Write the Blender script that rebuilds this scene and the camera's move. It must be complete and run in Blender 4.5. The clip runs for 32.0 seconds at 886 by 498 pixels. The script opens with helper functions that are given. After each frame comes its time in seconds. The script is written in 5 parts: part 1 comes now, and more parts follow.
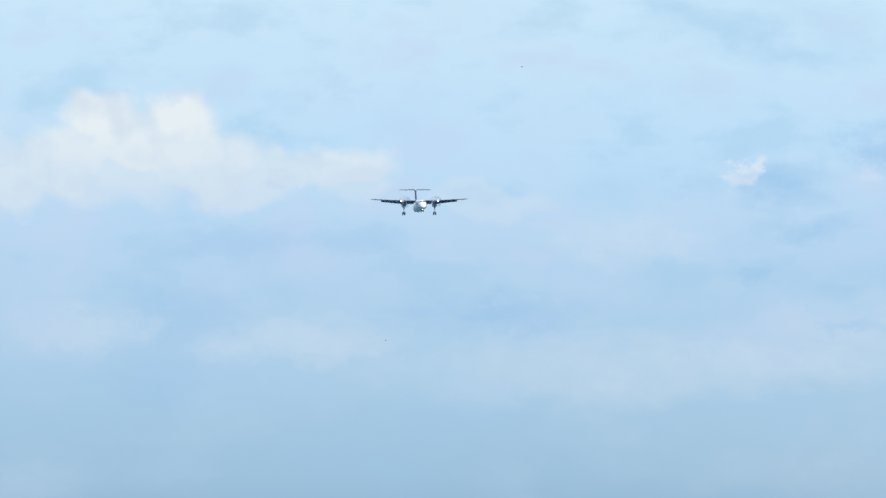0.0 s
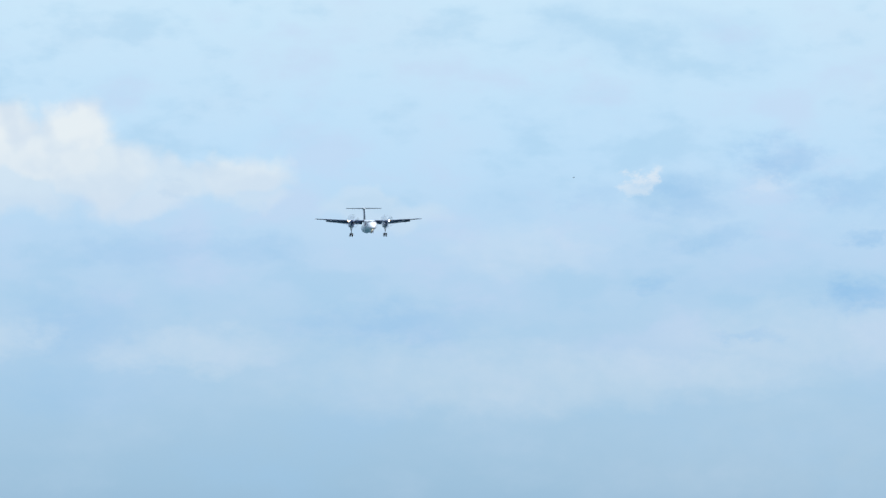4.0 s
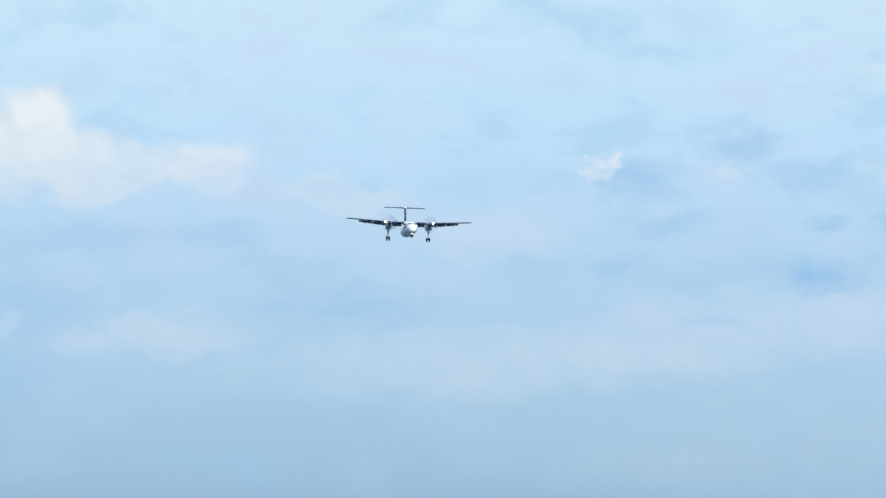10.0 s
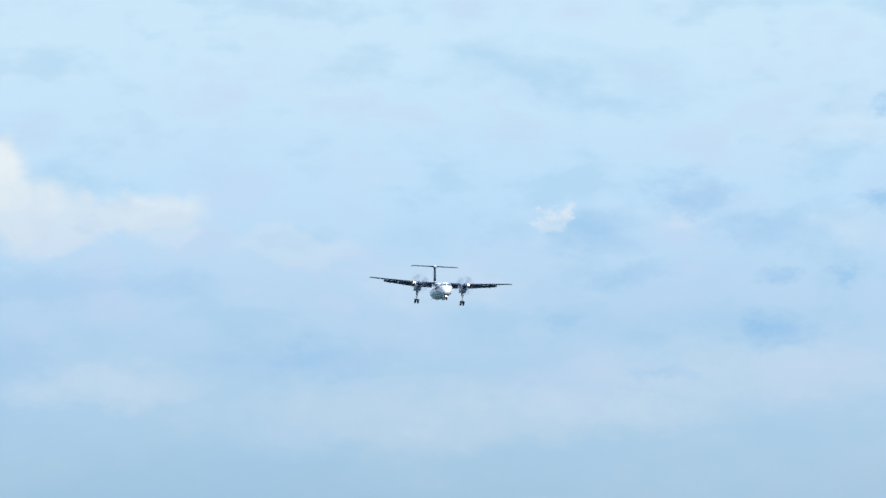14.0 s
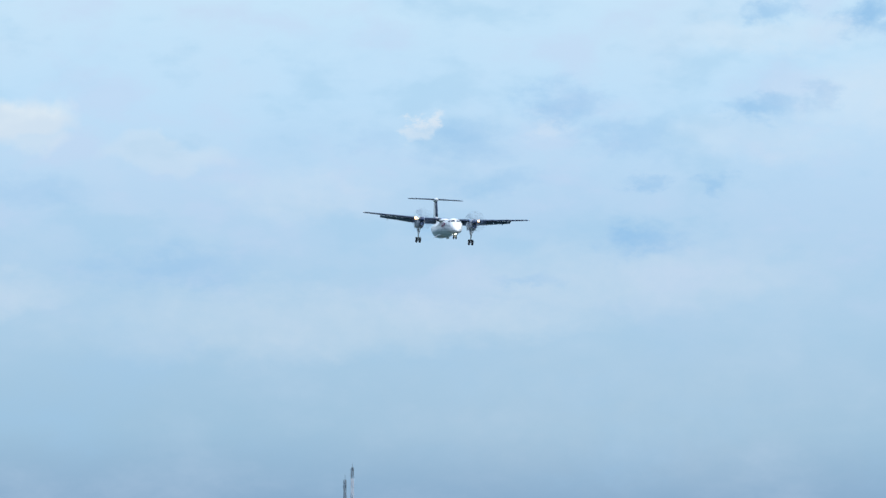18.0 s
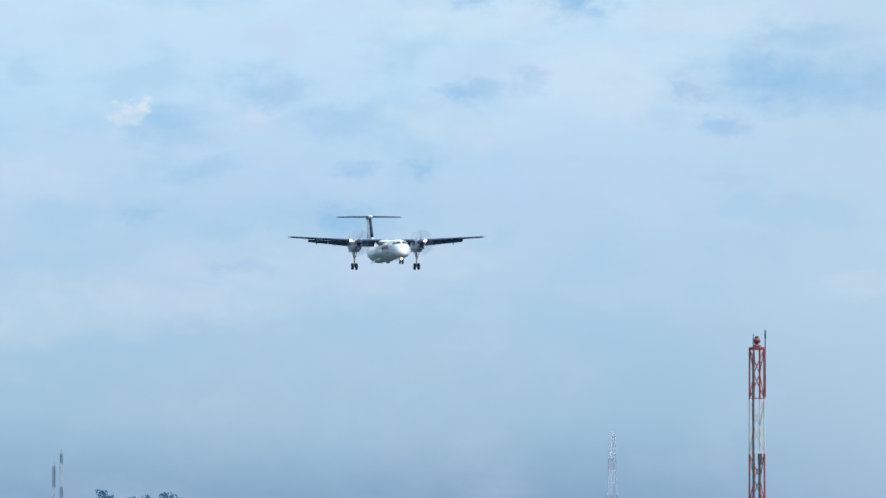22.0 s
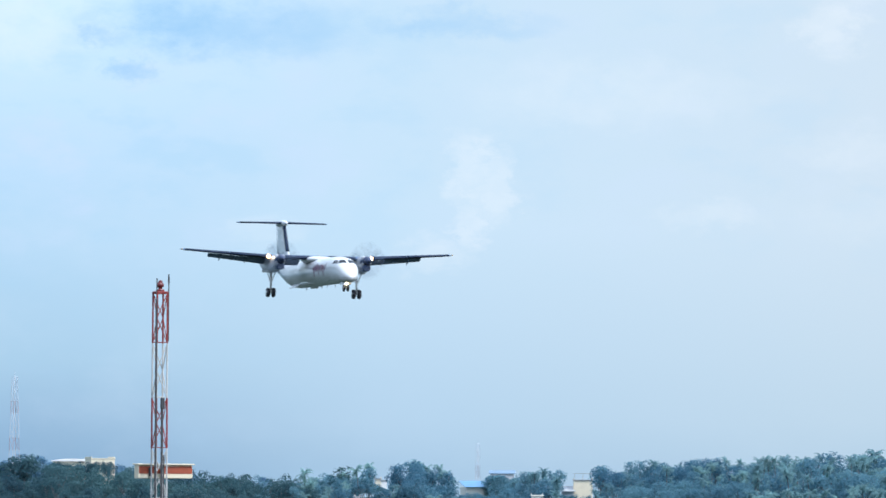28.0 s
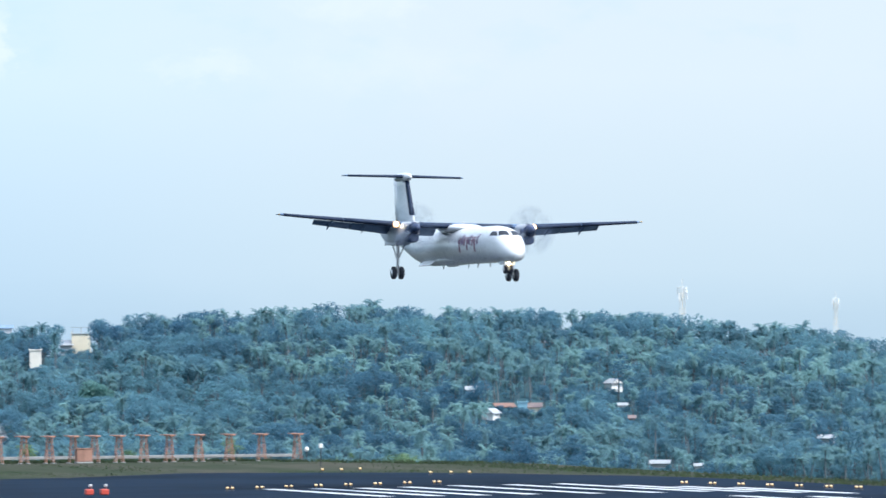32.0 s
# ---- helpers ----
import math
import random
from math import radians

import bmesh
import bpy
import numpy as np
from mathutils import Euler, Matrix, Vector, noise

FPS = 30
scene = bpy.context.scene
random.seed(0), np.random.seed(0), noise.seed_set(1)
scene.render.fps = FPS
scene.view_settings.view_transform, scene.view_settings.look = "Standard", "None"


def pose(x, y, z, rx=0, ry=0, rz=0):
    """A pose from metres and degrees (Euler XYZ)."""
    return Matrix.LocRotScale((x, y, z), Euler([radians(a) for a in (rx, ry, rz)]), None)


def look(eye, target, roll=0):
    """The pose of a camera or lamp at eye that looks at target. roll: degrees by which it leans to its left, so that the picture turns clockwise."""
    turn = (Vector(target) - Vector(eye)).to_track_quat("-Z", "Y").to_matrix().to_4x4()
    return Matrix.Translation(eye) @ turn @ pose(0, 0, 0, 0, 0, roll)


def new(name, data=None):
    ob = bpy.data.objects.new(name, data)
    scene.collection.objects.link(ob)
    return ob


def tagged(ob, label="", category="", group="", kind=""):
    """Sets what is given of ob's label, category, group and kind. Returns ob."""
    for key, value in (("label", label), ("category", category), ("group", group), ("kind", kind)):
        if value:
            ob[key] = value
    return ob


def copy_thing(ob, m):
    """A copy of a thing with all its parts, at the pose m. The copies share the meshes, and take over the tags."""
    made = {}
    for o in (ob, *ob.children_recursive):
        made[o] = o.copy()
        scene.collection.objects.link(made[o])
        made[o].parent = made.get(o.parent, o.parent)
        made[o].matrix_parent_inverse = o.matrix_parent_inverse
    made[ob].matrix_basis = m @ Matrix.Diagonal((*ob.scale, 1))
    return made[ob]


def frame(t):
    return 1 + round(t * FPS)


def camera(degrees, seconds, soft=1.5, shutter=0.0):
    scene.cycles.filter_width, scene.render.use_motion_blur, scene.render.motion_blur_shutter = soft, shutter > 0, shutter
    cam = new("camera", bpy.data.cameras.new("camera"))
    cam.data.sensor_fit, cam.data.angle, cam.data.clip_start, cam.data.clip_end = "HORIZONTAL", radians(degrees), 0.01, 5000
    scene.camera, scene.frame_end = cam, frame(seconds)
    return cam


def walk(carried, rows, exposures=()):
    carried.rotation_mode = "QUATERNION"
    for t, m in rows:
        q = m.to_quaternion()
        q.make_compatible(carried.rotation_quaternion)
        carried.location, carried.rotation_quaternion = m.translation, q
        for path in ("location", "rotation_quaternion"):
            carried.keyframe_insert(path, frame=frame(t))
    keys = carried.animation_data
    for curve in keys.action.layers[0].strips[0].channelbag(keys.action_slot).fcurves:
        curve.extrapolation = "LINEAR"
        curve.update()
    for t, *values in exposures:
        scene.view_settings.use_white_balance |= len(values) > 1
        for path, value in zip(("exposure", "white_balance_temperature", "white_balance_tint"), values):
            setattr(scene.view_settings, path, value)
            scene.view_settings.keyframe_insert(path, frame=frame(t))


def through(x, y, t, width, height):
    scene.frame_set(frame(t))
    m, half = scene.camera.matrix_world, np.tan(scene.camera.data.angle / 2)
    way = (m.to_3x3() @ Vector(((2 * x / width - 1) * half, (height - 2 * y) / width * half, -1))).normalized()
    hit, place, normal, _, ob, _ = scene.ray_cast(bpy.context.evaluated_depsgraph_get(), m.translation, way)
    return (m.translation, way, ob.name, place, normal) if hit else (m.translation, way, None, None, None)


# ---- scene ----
# x to the east, y along the runway axis to the north, z up; runway surface at z = 0
# one step of bearing or height is one pixel of the camera's view
STEP = 15500.0          # bearings and heights below are counted in 1/15500 rad
AZ0 = 16.44             # degrees east of north: bearing zero
EYE = Vector((0, 0, 12.3))
cam = camera(5.791, 32.0, soft=1.5, shutter=0.4)
# seconds, bearing, elevation, lean of the hand-held camera
PATH = (
    (0, 5.224, 2.195, -0.10),
    (0.5, 5.243, 2.185, -0.05),
    (1, 5.192, 2.220, -0.03),
    (1.5, 5.360, 2.245, -0.01),
    (2, 5.702, 2.284, 0.03),
    (2.5, 5.774, 2.333, 0.04),
    (3, 5.820, 2.369, 0.05),
    (3.5, 5.863, 2.252, 0.02),
    (5.5, 6.048, 2.287, 0.05),
    (6, 6.084, 2.283, 0.05),
    (6.5, 6.080, 2.288, 0.04),
    (7, 6.053, 2.314, 0.03),
    (7.5, 6.069, 2.319, 0.03),
    (8, 6.053, 2.348, -0.01),
    (8.5, 6.052, 2.298, -0.04),
    (9, 6.092, 2.205, -0.05),
    (9.5, 6.149, 2.154, -0.06),
    (10, 6.163, 2.159, -0.03),
    (10.5, 6.108, 2.199, -0.01),
    (11, 6.092, 2.203, -0.03),
    (11.5, 6.093, 2.195, -0.01),
    (12, 6.126, 2.250, 0.01),
    (12.5, 6.167, 2.335, 0.02),
    (13, 6.193, 2.457, 0.02),
    (13.5, 6.320, 2.512, 0.02),
    (15.5, 6.849, 2.268, -0.00),
    (16, 6.945, 2.153, 0.00),
    (16.5, 7.109, 2.061, -0.01),
    (17, 7.209, 2.005, 0.05),
    (17.5, 7.265, 1.928, 0.07),
    (18, 7.341, 1.892, 0.13),
    (18.5, 7.498, 1.827, 0.29),
    (19, 7.780, 1.808, 0.26),
    (19.5, 8.019, 1.805, 0.31),
    (20, 8.289, 1.846, 0.13),
    (20.5, 8.537, 1.918, 0.03),
    (21, 8.829, 1.916, -0.21),
    (21.5, 9.065, 1.854, -0.07),
    (22, 9.247, 1.799, -0.05),
    (22.5, 9.415, 1.730, -0.10),
    (23, 9.582, 1.665, -0.14),
    (23.5, 9.759, 1.590, -0.14),
    (24, 9.928, 1.522, -0.22),
    (24.5, 10.033, 1.467, -0.19),
    (25, 10.118, 1.424, -0.08),
    (25.5, 10.256, 1.437, -0.17),
    (26, 10.768, 1.510, -0.10),
    (26.5, 11.864, 1.350, 0.15),
    (28.5, 13.271, 1.431, 0.29),
    (29, 13.548, 1.231, 0.16),
    (29.5, 14.089, 0.888, 0.14),
    (30, 14.575, 0.652, 0.05),
    (30.5, 15.230, 1.081, 0.04),
    (31, 15.504, 0.780, 0.01),
    (31.5, 16.000, 0.566, -0.17),
    (32, 16.440, 0.477, -0.42),
)
walk(cam, [(t, pose(*EYE, 90 + e, 0, -a) @ pose(0, 0, 0, 0, 0, r)) for t, a, e, r in PATH],
     exposures=[(0, 0.0, 6500, 10), (16, 0.01, 6500, 10), (18, 0.0, 6500, 10), (20, -0.02, 6500, 10), (22, -0.03, 6500, 10), (23.5, -0.06, 6450, 10), (24.0, -0.03, 6450, 10), (24.2, 0.06, 6500, 10), (24.5, 0.12, 6500, 10),
                (25, 0.17, 6500, 10), (26, 0.18, 6500, 10), (28.5, 0.25, 6500, 10), (29.6, 0.27, 6500, 10), (30.1, 0.44, 6760, 10), (32, 0.44, 6720, 10)])
# the aircraft's main wheels: seconds, x, y, z, bank, heading off the runway axis
FLIGHT = (
    (0, 220.9, 2490.6, 118.25, 0.4, -1.0),
    (0.5, 219.7, 2461.4, 116.45, 0.3, -0.8),
    (1, 219.9, 2432.0, 114.79, 0.4, -0.6),
    (1.5, 218.3, 2402.8, 112.77, 0.6, -0.5),
    (2, 217.6, 2373.6, 111.60, 0.7, -0.5),
    (2.5, 217.2, 2344.3, 109.96, 0.9, -0.6),
    (3, 216.2, 2315.1, 108.42, 0.9, -0.7),
    (3.5, 215.0, 2285.9, 106.82, 0.7, -0.9),
    (5.5, 211.1, 2169.1, 100.82, -0.4, -1.7),
    (6, 209.6, 2140.0, 99.21, -0.5, -1.8),
    (6.5, 208.1, 2110.8, 97.73, -0.6, -2.0),
    (7, 206.8, 2081.7, 96.11, -0.8, -2.1),
    (7.5, 205.3, 2052.6, 94.33, -1.1, -2.2),
    (8, 204.1, 2023.4, 92.97, -1.4, -2.3),
    (8.5, 202.4, 1994.4, 91.41, -1.6, -2.4),
    (9, 200.8, 1965.3, 89.62, -1.8, -2.4),
    (9.5, 199.1, 1936.2, 87.85, -2.0, -2.4),
    (10, 198.2, 1907.1, 86.72, -2.1, -2.4),
    (10.5, 196.9, 1878.0, 85.26, -2.2, -2.4),
    (11, 195.5, 1848.9, 83.89, -2.4, -2.3),
    (11.5, 193.7, 1819.9, 82.25, -2.7, -2.2),
    (12, 192.6, 1790.8, 80.99, -2.9, -2.1),
    (12.5, 192.0, 1761.6, 79.65, -2.9, -2.0),
    (13, 190.5, 1732.6, 78.21, -2.8, -1.9),
    (13.5, 189.9, 1703.5, 76.98, -2.7, -1.7),
    (15.5, 186.9, 1587.0, 69.92, -2.6, -0.8),
    (16, 186.4, 1557.9, 68.22, -2.6, -0.6),
    (16.5, 186.0, 1528.7, 66.41, -2.6, -0.5),
    (17, 185.9, 1499.6, 65.04, -2.6, -0.5),
    (17.5, 185.8, 1470.4, 63.28, -2.6, -0.4),
    (18, 185.9, 1441.2, 61.60, -2.4, -0.3),
    (18.5, 186.2, 1411.9, 60.05, -2.1, -0.3),
    (19, 186.4, 1382.7, 58.43, -1.8, -0.2),
    (19.5, 186.9, 1353.4, 56.87, -1.5, -0.1),
    (20, 187.3, 1324.2, 55.51, -1.1, 0.0),
    (20.5, 187.5, 1294.9, 53.36, -0.7, 0.1),
    (21, 188.1, 1265.6, 51.58, -0.3, 0.1),
    (21.5, 188.3, 1236.4, 49.96, 0.1, 0.1),
    (22, 188.4, 1207.1, 48.23, 0.3, 0.1),
    (22.5, 188.9, 1177.8, 46.45, 0.5, 0.1),
    (23, 188.7, 1148.6, 45.05, 0.5, 0.1),
    (23.5, 188.8, 1119.3, 43.40, 0.3, 0.0),
    (24, 188.6, 1090.0, 42.05, 0.1, -0.0),
    (24.5, 188.4, 1060.8, 40.43, -0.2, -0.0),
    (25, 188.2, 1031.5, 38.99, -0.4, -0.1),
    (25.5, 188.0, 1002.2, 37.56, -0.6, -0.1),
    (26, 187.9, 972.9, 36.02, -0.6, -0.0),
    (26.5, 187.8, 943.5, 34.48, -0.6, 0.2),
    (28.5, 186.2, 826.1, 28.11, -0.6, 0.9),
    (29, 186.0, 796.6, 26.26, -0.6, 0.9),
    (29.5, 185.6, 767.1, 24.57, -0.7, 0.7),
    (30, 185.2, 737.5, 22.99, -0.9, 0.4),
    (30.5, 184.7, 708.0, 21.26, -1.0, 0.1),
    (31, 184.4, 678.3, 19.44, -1.2, -0.2),
    (31.5, 184.0, 648.6, 17.66, -1.3, -0.4),
    (32, 183.5, 618.8, 15.82, -1.4, -0.6),
)

# ---- world and sun ----
def srgb(r, g, b):
    f = lambda c: c / 12.92 if c <= 0.04045 else ((c + 0.055) / 1.055) ** 2.4
    return (f(r / 255), f(g / 255), f(b / 255), 1)


SUN_AZ, SUN_EL = 140.0, 54.0    # degrees


class Nodes:
    """A small helper to write node trees as expressions."""

    def __init__(self, tree):
        self.tree = tree
        tree.nodes.clear()

    def add(self, kind):
        return self.tree.nodes.new(kind)

    def plug(self, a, b):
        if isinstance(a, bpy.types.NodeSocket):
            self.tree.links.new(a, b)
        else:
            b.default_value = a

    def math(self, op, a, b=0.0, clamp=False):
        n = self.add("ShaderNodeMath")
        n.operation, n.use_clamp = op, clamp
        self.plug(a, n.inputs[0])
        self.plug(b, n.inputs[1])
        return n.outputs[0]

    def vmath(self, op, a, b=(0, 0, 0)):
        n = self.add("ShaderNodeVectorMath")
        n.operation = op
        self.plug(a, n.inputs[0])
        self.plug(b, n.inputs[1])
        return n

    def span(self, v, a, b, c=0.0, d=1.0, smooth=False):
        n = self.add("ShaderNodeMapRange")
        n.clamp, n.interpolation_type = True, "SMOOTHSTEP" if smooth else "LINEAR"
        for k, x in enumerate((v, a, b, c, d)):
            self.plug(x, n.inputs[k])
        return n.outputs[0]

    def mix(self, f, a, b, blend="MIX"):
        n = self.add("ShaderNodeMix")
        n.data_type, n.blend_type = "RGBA", blend
        self.plug(f, n.inputs[0])
        self.plug(a, n.inputs[6])
        self.plug(b, n.inputs[7])
        return n.outputs[2]

    def noise(self, vec, scale, detail=4.0, rough=0.55, dist=0.0):
        n = self.add("ShaderNodeTexNoise")
        if vec is not None:
            self.plug(vec, n.inputs["Vector"])
        n.inputs["Scale"].default_value = scale
        n.inputs["Detail"].default_value = detail
        n.inputs["Roughness"].default_value = rough
        n.inputs["Distortion"].default_value = dist
        return n

    def ramp(self, f, stops):
        n = self.add("ShaderNodeValToRGB")
        e = n.color_ramp.elements
        while len(e) < len(stops):
            e.new(0.5)
        for el, (p, c) in zip(e, stops):
            el.position, el.color = p, c
        self.plug(f, n.inputs[0])
        return n.outputs[0]


# bright cumulus: bearing, height, half width, half height, weight
CUMULUS = (
    (-3628, -701, 78, 44, 1.0), (-3498, -698, 64, 48, 1.0), (-3568, -650, 120, 50, .95), (-3708, -621, 92, 54, .85), (-3795, -591, 80, 44, .75),
    (-3618, -590, 110, 42, .62), (-3448, -621, 92, 58, .85), (-3378, -578, 70, 34, .6), (-3318, -612, 62, 36, .66), (-3218, -609, 80, 40, .8),
    (-3172, -574, 46, 26, .45), (-2958, -546, 95, 24, .34), (-3860, -610, 90, 80, .6), 
)
# thin bright veils
VEILS = (
    (-2150, -90, 460, 130, .10),
    (-2488, -608, 20, 26, .7), (-2512, -580, 26, 18, .5), (-2268, -592, 30, 22, .24),
    (-3660, -330, 120, 40, .24), (-3300, -300, 170, 40, .24), (-2700, -250, 420, 60, .22), (-2700, -480, 130, 45, .2), (-2440, -262, 260, 46, .24), (-2150, -330, 320, 60, .2),
    (-1880, -759, 170, 30, .24), (-1480, -765, 160, 28, .24), (-1668, -650, 190, 60, .3), (-1900, -580, 150, 40, .2), (-838, -410, 44, 58, .36), (-798, -368, 36, 60, .36), (-838, -308, 30, 42, .32),
    (-908, -253, 64, 36, .28), (-1208, -290, 70, 30, .16), (-138, -438, 115, 42, .2), (-418, -328, 95, 30, .2), (-200, -655, 60, 50, .35), (-600, -540, 240, 60, .22), (-100, -330, 160, 50, .1),
)
# gaps of deeper blue
DEEP = (
    (-2423, -578, 88, 42, .55), (-2243, -638, 78, 40, .6), (-2133, -578, 84, 40, .48), (-2363, -498, 74, 25, .4), (-2473, -418, 32, 15, .4), (-2113, -398, 80, 32, .85),
    (-2303, -336, 58, 12, .55), (-2578, -573, 58, 26, .25), (-2943, -350, 160, 34, .5), (-2095, -502, 44, 15, .55), (-1975, -499, 38, 19, .6), (-1905, -634, 80, 22, .7),
    (-1805, -659, 34, 26, .6), (-1705, -796, 60, 40, .95), (-1880, -812, 60, 24, .65), (-1330, -649, 180, 50, .85), (-1200, -649, 160, 58, .7), (-1300, -732, 125, 36, .5),
    (-1442, -571, 44, 21, .65), (-1490, -634, 40, 28, .65), (-868, -660, 170, 30, .5), (-3488, -336, 115, 78, .42), (-3198, -484, 130, 24, .28), (-3333, -583, 30, 14, .6),
    (-3500, -240, 200, 60, .26), (-3380, -480, 130, 34, .3),
)


def build_world():
    world = bpy.data.worlds.new("sky")
    scene.world = world
    world.use_nodes = True
    g = Nodes(world.node_tree)
    co = g.add("ShaderNodeTexCoord").outputs["Generated"]
    xyz = g.add("ShaderNodeSeparateXYZ")
    g.plug(co, xyz.inputs[0])
    az = g.math("ARCTAN2", xyz.outputs[0], xyz.outputs[1])
    el = g.math("ARCSINE", xyz.outputs[2])
    u = g.math("MULTIPLY", g.math("SUBTRACT", az, radians(AZ0)), STEP)
    v = g.math("SUBTRACT", 129.0, g.math("MULTIPLY", el, STEP))
    flat = g.add("ShaderNodeCombineXYZ")
    g.plug(u, flat.inputs[0])
    g.plug(v, flat.inputs[1])
    uv = flat.outputs[0]
    billow = g.noise(uv, 0.0105, 6.0, 0.5)
    swirl = g.vmath("SUBTRACT", billow.outputs["Color"], (0.5, 0.5, 0.5)).outputs[0]
    puffy = g.vmath("ADD", uv, g.vmath("MULTIPLY", swirl, (130, 120, 0)).outputs[0]).outputs[0]
    torn = g.noise(g.vmath("MULTIPLY", uv, (0.62, 1.0, 1.0)).outputs[0], 0.016, 8.0, 0.66)
    ragged = g.vmath("ADD", uv, g.vmath("MULTIPLY", g.vmath("SUBTRACT", torn.outputs["Color"], (0.5, 0.5, 0.5)).outputs[0], (240, 120, 0)).outputs[0]).outputs[0]

    def blobs(items, soft, where):
        total = None
        for cx, cy, rx, ry, a in items:
            d = g.vmath("LENGTH", g.vmath("MULTIPLY", g.vmath("SUBTRACT", where, (cx, cy, 0)).outputs[0], (1 / rx, 1 / ry, 0)).outputs[0]).outputs[1]
            m = g.span(d, 1.45, soft, 0.0, a, True)
            total = m if total is None else g.math("MAXIMUM", total, m)
        return total

    # haze and sky by height
    low = g.span(v, 150.0, -910.0)
    base = g.ramp(low, ((0.0, srgb(120, 156, 190)), (0.1, srgb(142, 176, 206)), (0.2, srgb(158, 193, 219)), (0.38, srgb(171, 205, 231)),
                        (0.58, srgb(182, 213, 240)), (0.75, srgb(190, 223, 248)), (1.0, srgb(202, 231, 250))))
    veil = g.noise(g.vmath("MULTIPLY", uv, (0.6, 1.0, 1.0)).outputs[0], 0.0042, 7.0, 0.58).outputs["Fac"]
    base = g.mix(g.span(veil, 0.45, 0.75, 0.0, 0.28, True), base, srgb(200, 219, 240))
    base = g.mix(g.span(veil, 0.5, 0.25, 0.0, 0.3, True), base, srgb(158, 200, 235))
    # whiter towards the hill's bearing
    base = g.mix(g.math("MULTIPLY", g.span(u, -1750.0, -850.0, 0.0, 0.93, True), g.span(v, 150.0, 40.0, 0.8, 1.0)), base, g.mix(g.span(v, 120.0, -300.0), g.mix(g.span(u, -900.0, -200.0), srgb(167, 196, 220), srgb(177, 201, 219)), g.mix(g.span(u, -1000.0, 0.0), srgb(188, 214, 234), srgb(197, 213, 227))))
    # broad patches of lilac and of clearer blue
    tint = g.noise(g.vmath("MULTIPLY", uv, (0.55, 1.0, 1.0)).outputs[0], 0.0085, 6.0, 0.55).outputs["Fac"]
    calm = g.math("MULTIPLY", g.span(u, -1500.0, -800.0, 1.0, 0.35), g.span(v, -150.0, -420.0, 0.08, 1.0, True))
    base = g.mix(g.math("MULTIPLY", g.span(tint, 0.5, 0.68, 0.0, 0.42, True), calm), base, srgb(196, 214, 241))
    base = g.mix(g.math("MULTIPLY", g.span(tint, 0.5, 0.34, 0.0, 0.34, True), calm), base, srgb(157, 202, 233))
    base = g.mix(g.math("MULTIPLY", blobs(DEEP, 0.1, ragged), g.span(torn.outputs["Fac"], 0.3, 0.6, 0.62, 1.0)), base, srgb(146, 193, 233))
    thin = g.span(g.noise(uv, 0.02, 5.0, 0.6).outputs["Fac"], 0.3, 0.7, 0.6, 1.05)
    base = g.mix(g.math("MULTIPLY", blobs(VEILS, 0.35, ragged), thin), base, srgb(229, 236, 243))
    # cumulus heads, lit from above
    here = g.noise(uv, 0.009, 3.0, 0.5).outputs["Fac"]
    above = g.noise(g.vmath("ADD", uv, (12.0, -30.0, 0.0)).outputs[0], 0.009, 3.0, 0.5).outputs["Fac"]
    lit = g.math("MULTIPLY", g.span(g.math("SUBTRACT", here, above), -0.16, 0.12, 0.2, 1.0, True), g.span(v, -560.0, -680.0, 0.3, 1.0))
    base = g.mix(g.math("MULTIPLY", blobs(CUMULUS, 0.7, puffy), 0.94), base, g.mix(lit, srgb(210, 225, 239), srgb(232, 240, 244)))
    # open sky overhead
    sky = g.add("ShaderNodeTexSky")
    sky.sky_type, sky.sun_disc, sky.dust_density = "NISHITA", False, 2.0
    sky.sun_elevation, sky.sun_rotation = radians(SUN_EL), radians(SUN_AZ)
    over = g.mix(1.0, sky.outputs[0], (0.11, 0.11, 0.12, 1), "MULTIPLY")
    cloudy = g.span(g.noise(co, 3.0, 6.0, 0.6).outputs["Fac"], 0.34, 0.60, 0.25, 0.85, True)
    over = g.mix(cloudy, over, (1.0, 1.28, 1.72, 1))
    colour = g.mix(g.span(el, 0.12, 0.4, 0.0, 1.0, True), base, over)
    # unseen glow round the sun, added to fill the shade on the trees
    near_sun = g.math("MAXIMUM", g.vmath("DOT_PRODUCT", co, tuple(to_sun)).outputs[1], 0.0)
    colour = g.mix(g.math("POWER", near_sun, 2.5), colour, g.mix(1.0, colour, (1.5, 1.75, 2.1, 1), "ADD"))
    bg = g.add("ShaderNodeBackground")
    g.plug(colour, bg.inputs[0])
    bg.inputs[1].default_value = 1.0
    out = g.add("ShaderNodeOutputWorld")
    g.plug(bg.outputs[0], out.inputs[0])


to_sun = Vector((math.sin(radians(SUN_AZ)) * math.cos(radians(SUN_EL)), math.cos(radians(SUN_AZ)) * math.cos(radians(SUN_EL)), math.sin(radians(SUN_EL))))
build_world()
sun = new("sun", bpy.data.lights.new("sun", "SUN"))
sun.data.energy, sun.data.angle, sun.data.color = 3.4, radians(1.5), (1.0, 0.97, 0.92)
sun.matrix_world = look(to_sun * 3000, (0, 0, 0))


